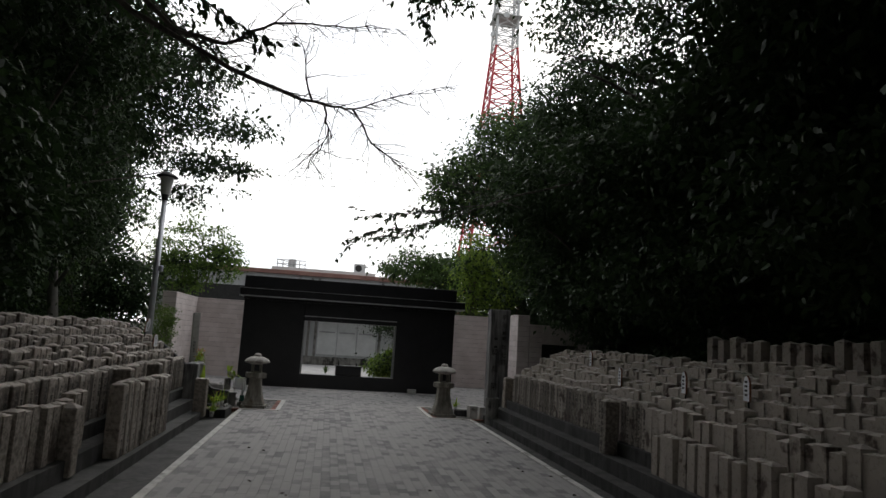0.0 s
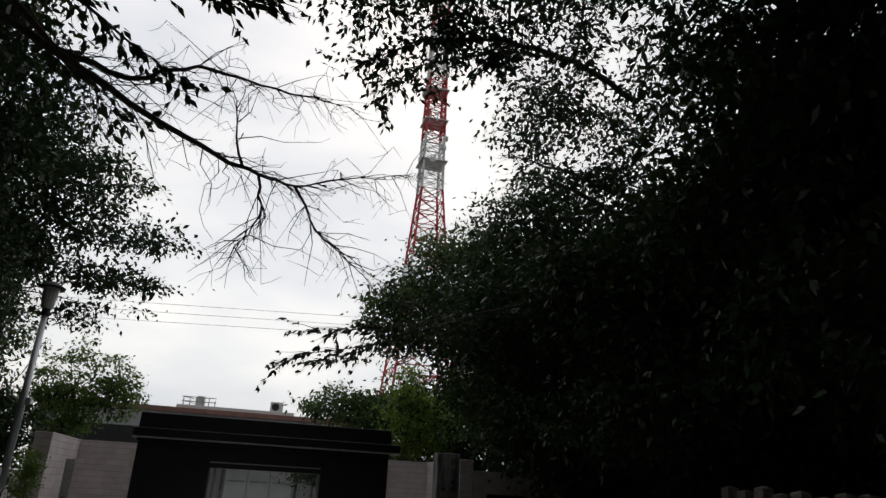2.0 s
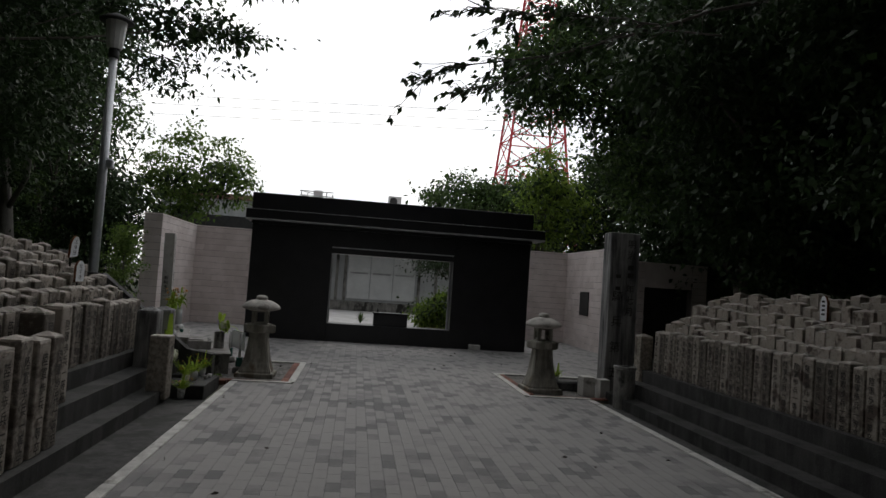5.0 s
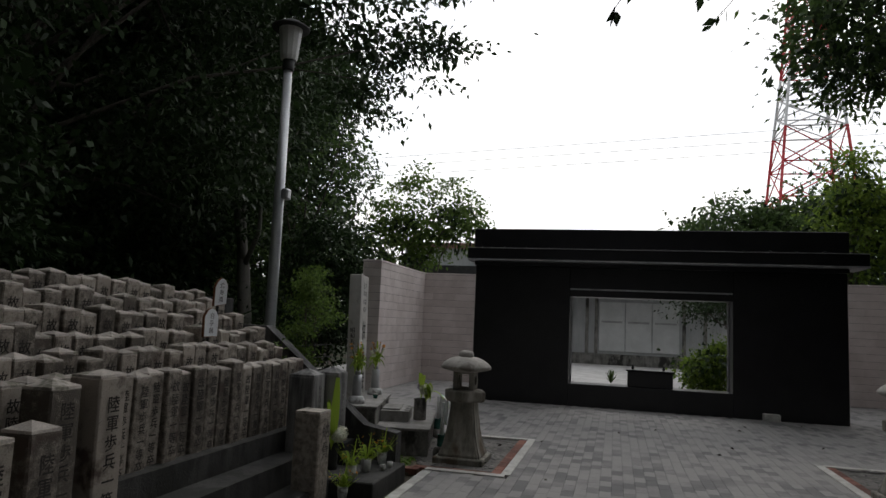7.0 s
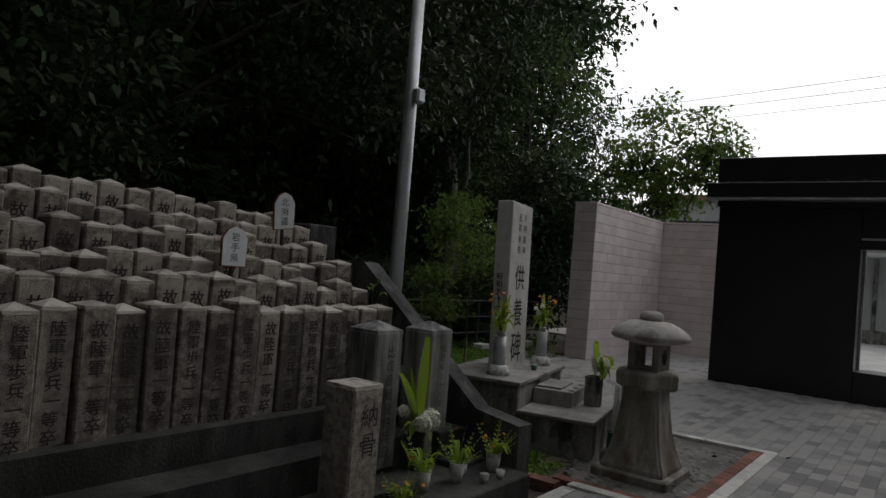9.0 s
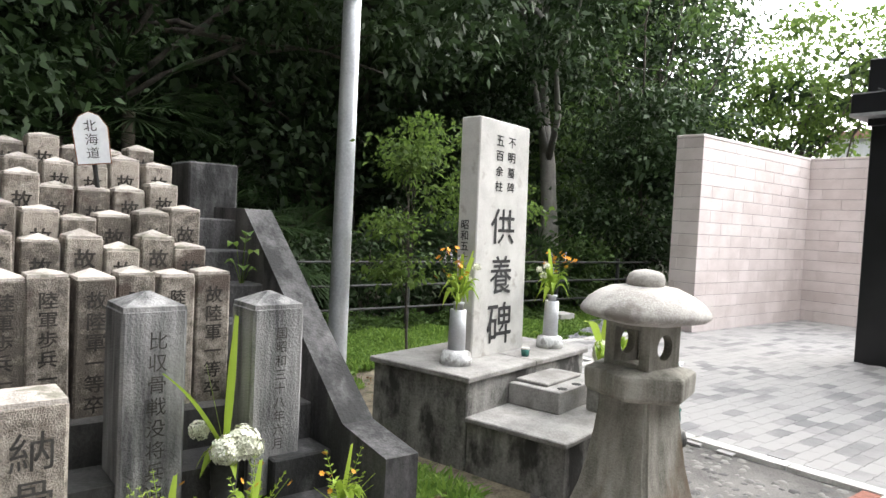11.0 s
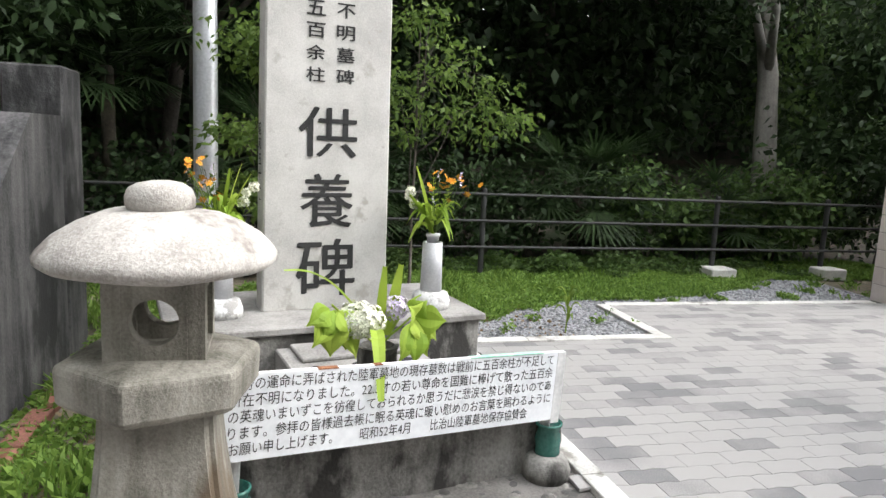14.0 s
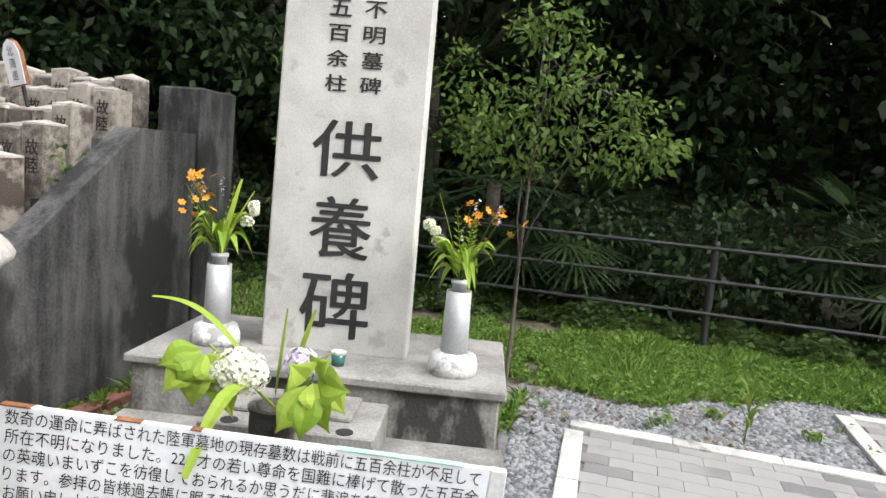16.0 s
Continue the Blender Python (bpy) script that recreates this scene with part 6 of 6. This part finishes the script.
spray("bare upper branch reaching over the paving", (-4.4, 5.6, 6.9), [[(-4.4, 5.6, 6.9), (-2.2, 6.8, 5.5), (-1.09, 7.5, 4.75), (-0.66, 7.9, 4.84), (-0.21, 8.3, 5.33), (0.18, 9.0, 5.71), (0.74, 9.6, 6.02), (1.35, 10.3, 6.41)]], 0.1, 0, 402, LEAF, True, thick=0.035)
spray("leafy end of an overhanging branch", (-4.0, 6.0, 7.0), [[(-4.0, 6.0, 7.0), (-2.2, 7.0, 6.0), (-1.1, 7.6, 5.3), (-0.3, 8.1, 5.0)], [(-1.4, 7.4, 5.5), (-0.4, 7.6, 5.6), (0.3, 7.6, 5.6)], [(-2.4, 7.0, 6.0), (-1.5, 8.6, 5.4), (-1.0, 9.0, 5.1)]], 0.11, 7, 403, LEAF, thick=0.04)
over_limb = spray("dense leafy limb hanging over the paving", (6.4, 11.6, 8.4), [[(6.4, 11.6, 8.4), (4.8, 10.8, 8.3), (3.4, 10.2, 7.9), (2.2, 9.9, 7.4), (1.5, 9.9, 6.9)], [(3.4, 10.2, 7.9), (2.0, 9.3, 7.8), (0.9, 9.0, 7.2)], [(3.6, 10.3, 8.0), (3.2, 9.8, 7.3), (3.0, 9.5, 7.0)],
      [(4.8, 10.8, 8.3), (3.8, 11.2, 8.5), (2.2, 10.9, 7.6), (1.8, 10.7, 6.8)], [(2.4, 9.8, 7.5), (1.9, 9.4, 8.4), (1.3, 8.8, 8.2)], [(3.4, 10.0, 8.0), (3.0, 8.9, 8.6), (2.6, 8.2, 8.6)], [(4.8, 10.8, 8.3), (4.4, 9.6, 8.6), (4.4, 8.6, 8.8)]], 0.105, 12, 404, LEAF, thick=0.06)
me, _ = crown_mesh("foliage", [((-4.4, -1.5, -0.9), (1.0, 0.9, 0.6)), ((-3.3, -1.8, -0.6), (0.9, 0.7, 0.6)), ((-5.3, -2.2, -0.8), (0.6, 0.6, 0.5)), ((-2.2, -1.4, -0.3), (0.8, 0.8, 0.5))], 85, 42, 0.105, LEAF, 450, 0.22)
share("foliage", me, over_limb, Matrix.Identity(4))
spray("low leafy branch reaching over the paving", (6.4, 13.0, 5.4), [[(6.4, 13.0, 5.4), (4.0, 12.9, 4.6), (2.6, 12.6, 3.95), (1.1, 12.5, 3.5)], [(3.2, 12.7, 4.3), (2.4, 13.2, 3.95), (1.6, 13.4, 3.65)],
      [(3.4, 12.8, 4.35), (2.4, 12.0, 4.0), (1.4, 11.5, 3.75)], [(4.2, 13.0, 4.4), (3.5, 14.2, 4.9), (3.1, 15.2, 5.3)]], 0.09, 10, 405, LEAF, thick=0.03)
spray("cut-off dead limb above the gravestones", (7.4, 13.0, 7.2), [[(7.4, 13.0, 7.2), (5.8, 12.9, 7.5), (4.65, 12.85, 7.6)]], 0.1, 3, 406, LEAF, thick=0.07)

# ---- undergrowth along the fence ----
for i in range(16):
    yy = 12.0 + 0.85 * i + rng_t.uniform(-0.3, 0.3)
    x = -7.1 + rng_t.uniform(-0.5, 0.4)
    tree("low evergreen shrub behind the fence", (x, yy, -0.05), [((x, yy, 0.65), (0.55, 0.7, 0.6))], 55, 36, 0.1, LEAF_MID if yy > 21.5 else LEAF, 500 + i, 0.03, name="shrub", limbs=6, spread=0.2)
tree("slender shrub with fine feathery leaves behind the stele", (-3.3, 18.12, -0.03), [((-3.3, 18.58, 1.58), (0.2, 0.26, 0.2)), ((-3.35, 18.25, 1.85), (0.26, 0.3, 0.25)), ((-3.3, 18.1, 1.5), (0.26, 0.3, 0.16)), ((-3.35, 18.2, 2.2), (0.12, 0.2, 0.14)), ((-3.3, 17.85, 1.7), (0.2, 0.2, 0.3))],
     54, 36, 0.05, LEAF_FRESH, 601, 0.015, name="shrub", limbs=6, spread=0.1)
tree("slender shrub with fine feathery leaves beside the stele", (-2.98, 17.28, -0.03), [((-3.0, 17.36, 1.98), (0.1, 0.13, 0.2)), ((-3.0, 17.2, 1.82), (0.1, 0.15, 0.14)), ((-3.0, 17.1, 1.35), (0.08, 0.14, 0.07)), ((-3.0, 17.2, 1.05), (0.1, 0.18, 0.1))],
     46, 46, 0.05, LEAF_FRESH, 602, 0.014, name="shrub", limbs=9, spread=0.08)


def palm(at, h, seed, fronds=22):
    r = random.Random(seed)
    root = thing("fan_palm", at, "dark green fan palm in the shade of the wood", "palm", "fan palms in the wood")
    part("trunk", rings(bmesh.new(), [(0.09, 0), (0.075, h * 0.6), (0.07, h)], 10), SOIL, root, smooth=True)
    bm = bmesh.new()
    for i in range(fronds):
        a, e = r.uniform(0, 6.28), r.uniform(-0.5, 0.9)
        d = Vector((math.cos(a) * math.cos(e), math.sin(a) * math.cos(e), math.sin(e)))
        tip = Vector((0, 0, h)) + d * r.uniform(0.5, 0.75)
        rod(bm, (0, 0, h), tip, 0.008, 0.005, 4)
        s = d.cross(Vector((0, 0, 1))).normalized()
        for k in range(17):
            t = (k - 8) * 0.17
            q = (d * math.cos(t) + s * math.sin(t)).normalized()
            strap_leaf(bm, tip, tip + q * r.uniform(0.48, 0.62) + Vector((0, 0, -0.1)), 0.028, 0.02, 3)
    part("fronds", bm, LEAF, root)
    return root


for x, yy, h, s in ((-7.1, 16.4, 2.5, 701), (-7.1, 15.5, 2.1, 702), (-6.9, 18.0, 0.9, 703), (-7.0, 21.0, 1.0, 704), (-7.1, 23.2, 0.6, 705), (-6.55, 17.3, 1.3, 706)):
    palm(pose(x, yy, ground_height(x, yy) - 0.02), h, s)
weed = thing("seedling", pose(-3.62, 19.42, -0.02), "small green seedling in the gravel", "seedling")
bm = bmesh.new()
rod(bm, (0, 0, 0), (0.02, 0, 0.3), 0.005, 0.003, 5)
for k in range(9):
    a = k * 2.4
    broad_leaf(bm, (0.01, 0, 0.08 + 0.025 * k), (0.11 * math.cos(a), 0.11 * math.sin(a), 0.13 + 0.027 * k), 0.035)
part("stem_and_leaves", bm, LEAF_BRIGHT, weed)
aga = thing("spiky_plant", pose(0.72, 23.3, OZ0), "small dark spiky plant on the sill of the gate", "plant")
bm = bmesh.new()
for k in range(22):
    a, e = k * 2.4, 0.25 + 0.055 * k
    strap_leaf(bm, (0, 0, 0.04), (0.17 * math.cos(a) * math.cos(e), 0.17 * math.sin(a) * math.cos(e), 0.06 + 0.25 * math.sin(e)), 0.03, 0.02, 3)
part("leaves", bm, LEAF_MID, aga)

# ---- fallen leaves on the paving ----
litter = new("fallen_leaves", leaf_mesh("fallen_leaves", np.stack([np.random.default_rng(9).uniform(-1, 4, 60), np.random.default_rng(10).uniform(4, 23, 60), np.full(60, 0.004)], axis=1),
             np.stack([np.cos(np.arange(60.0)), np.sin(np.arange(60.0)), np.full(60, 0.12)], axis=1), np.full(60, 0.06), np.full(60, 0.03), BARK, np.random.default_rng(4)))
tagged(litter, "scattered brown fallen leaves on the paving", "leaves", kind="stuff")

# ---- paving blocks, laid lengthwise in stretcher bond ----
PW, PL = 0.1125, 0.225


def inside(x, y):
    hit = False
    for (ax, ay), (bx, by) in zip(PAVED, PAVED[1:] + PAVED[:1]):
        if (ay > y) != (by > y) and x < ax + (y - ay) / (by - ay) * (bx - ax):
            hit = not hit
    return hit


def paver_geometry(x, y, dz, tilt):
    """An interlocking block whose long sides zigzag in step with its neighbours."""
    h, e, wave = 0.0006, 0.0009, 0.0045
    def ring(inset):
        a, b = PW / 2 - inset, PL / 2 - inset
        side = [(wave if k % 2 == 0 else -wave, -b + b * k / 2) for k in range(5)]
        return [(x + a + f, y + q) for f, q in side] + [(x - a + f, y + q) for f, q in reversed(side)]
    top = [(p, q, dz + tilt * (1 if k < 5 else -1)) for k, (p, q) in enumerate(ring(h + e))]
    low = [(p, q, -0.013) for p, q in ring(h)]
    return top + low, [tuple(range(10))] + [(10 + k, 10 + (k + 1) % 10, (k + 1) % 10, k) for k in range(10)]


pv, pf = [], []
one_v, one_f = paver_geometry(0, 0, 0, 0.0001)
paver_mesh = raw_mesh("paver", one_v, one_f, PAVER)
count = 0
for i in range(int(12.5 / PW)):
    x = -4.4 + (i + 0.5) * PW
    for j in range(int(32 / PL)):
        y = -4.0 + (j + 0.5 + (0.5 if i % 2 else 0)) * PL
        if not any(inside(x + p * 0.045, y + q * 0.05) for p, q in ((-1, -1), (1, -1), (-1, 1), (1, 1))):
            continue
        if GY0 - 0.02 < y < GY1 and GX0 < x < GX1:
            continue
        if -0.15 < x < 1.35 and 14.6 < y < 18.6 and count < 300:
            share("paver", paver_mesh, pavement, pose(x, y, random.uniform(-0.0003, 0.0003)))
            count += 1
            continue
        v, f = paver_geometry(x, y, random.uniform(-0.0003, 0.0003), random.uniform(-0.0002, 0.0002))
        k = len(pv)
        pv += v
        pf += [tuple(k + a for a in q) for q in f]
more = new("pavers", raw_mesh("pavers", pv, pf, PAVER))
more.parent = pavement
tagged(more, "grey and pinkish concrete paving blocks", kind="stuff")
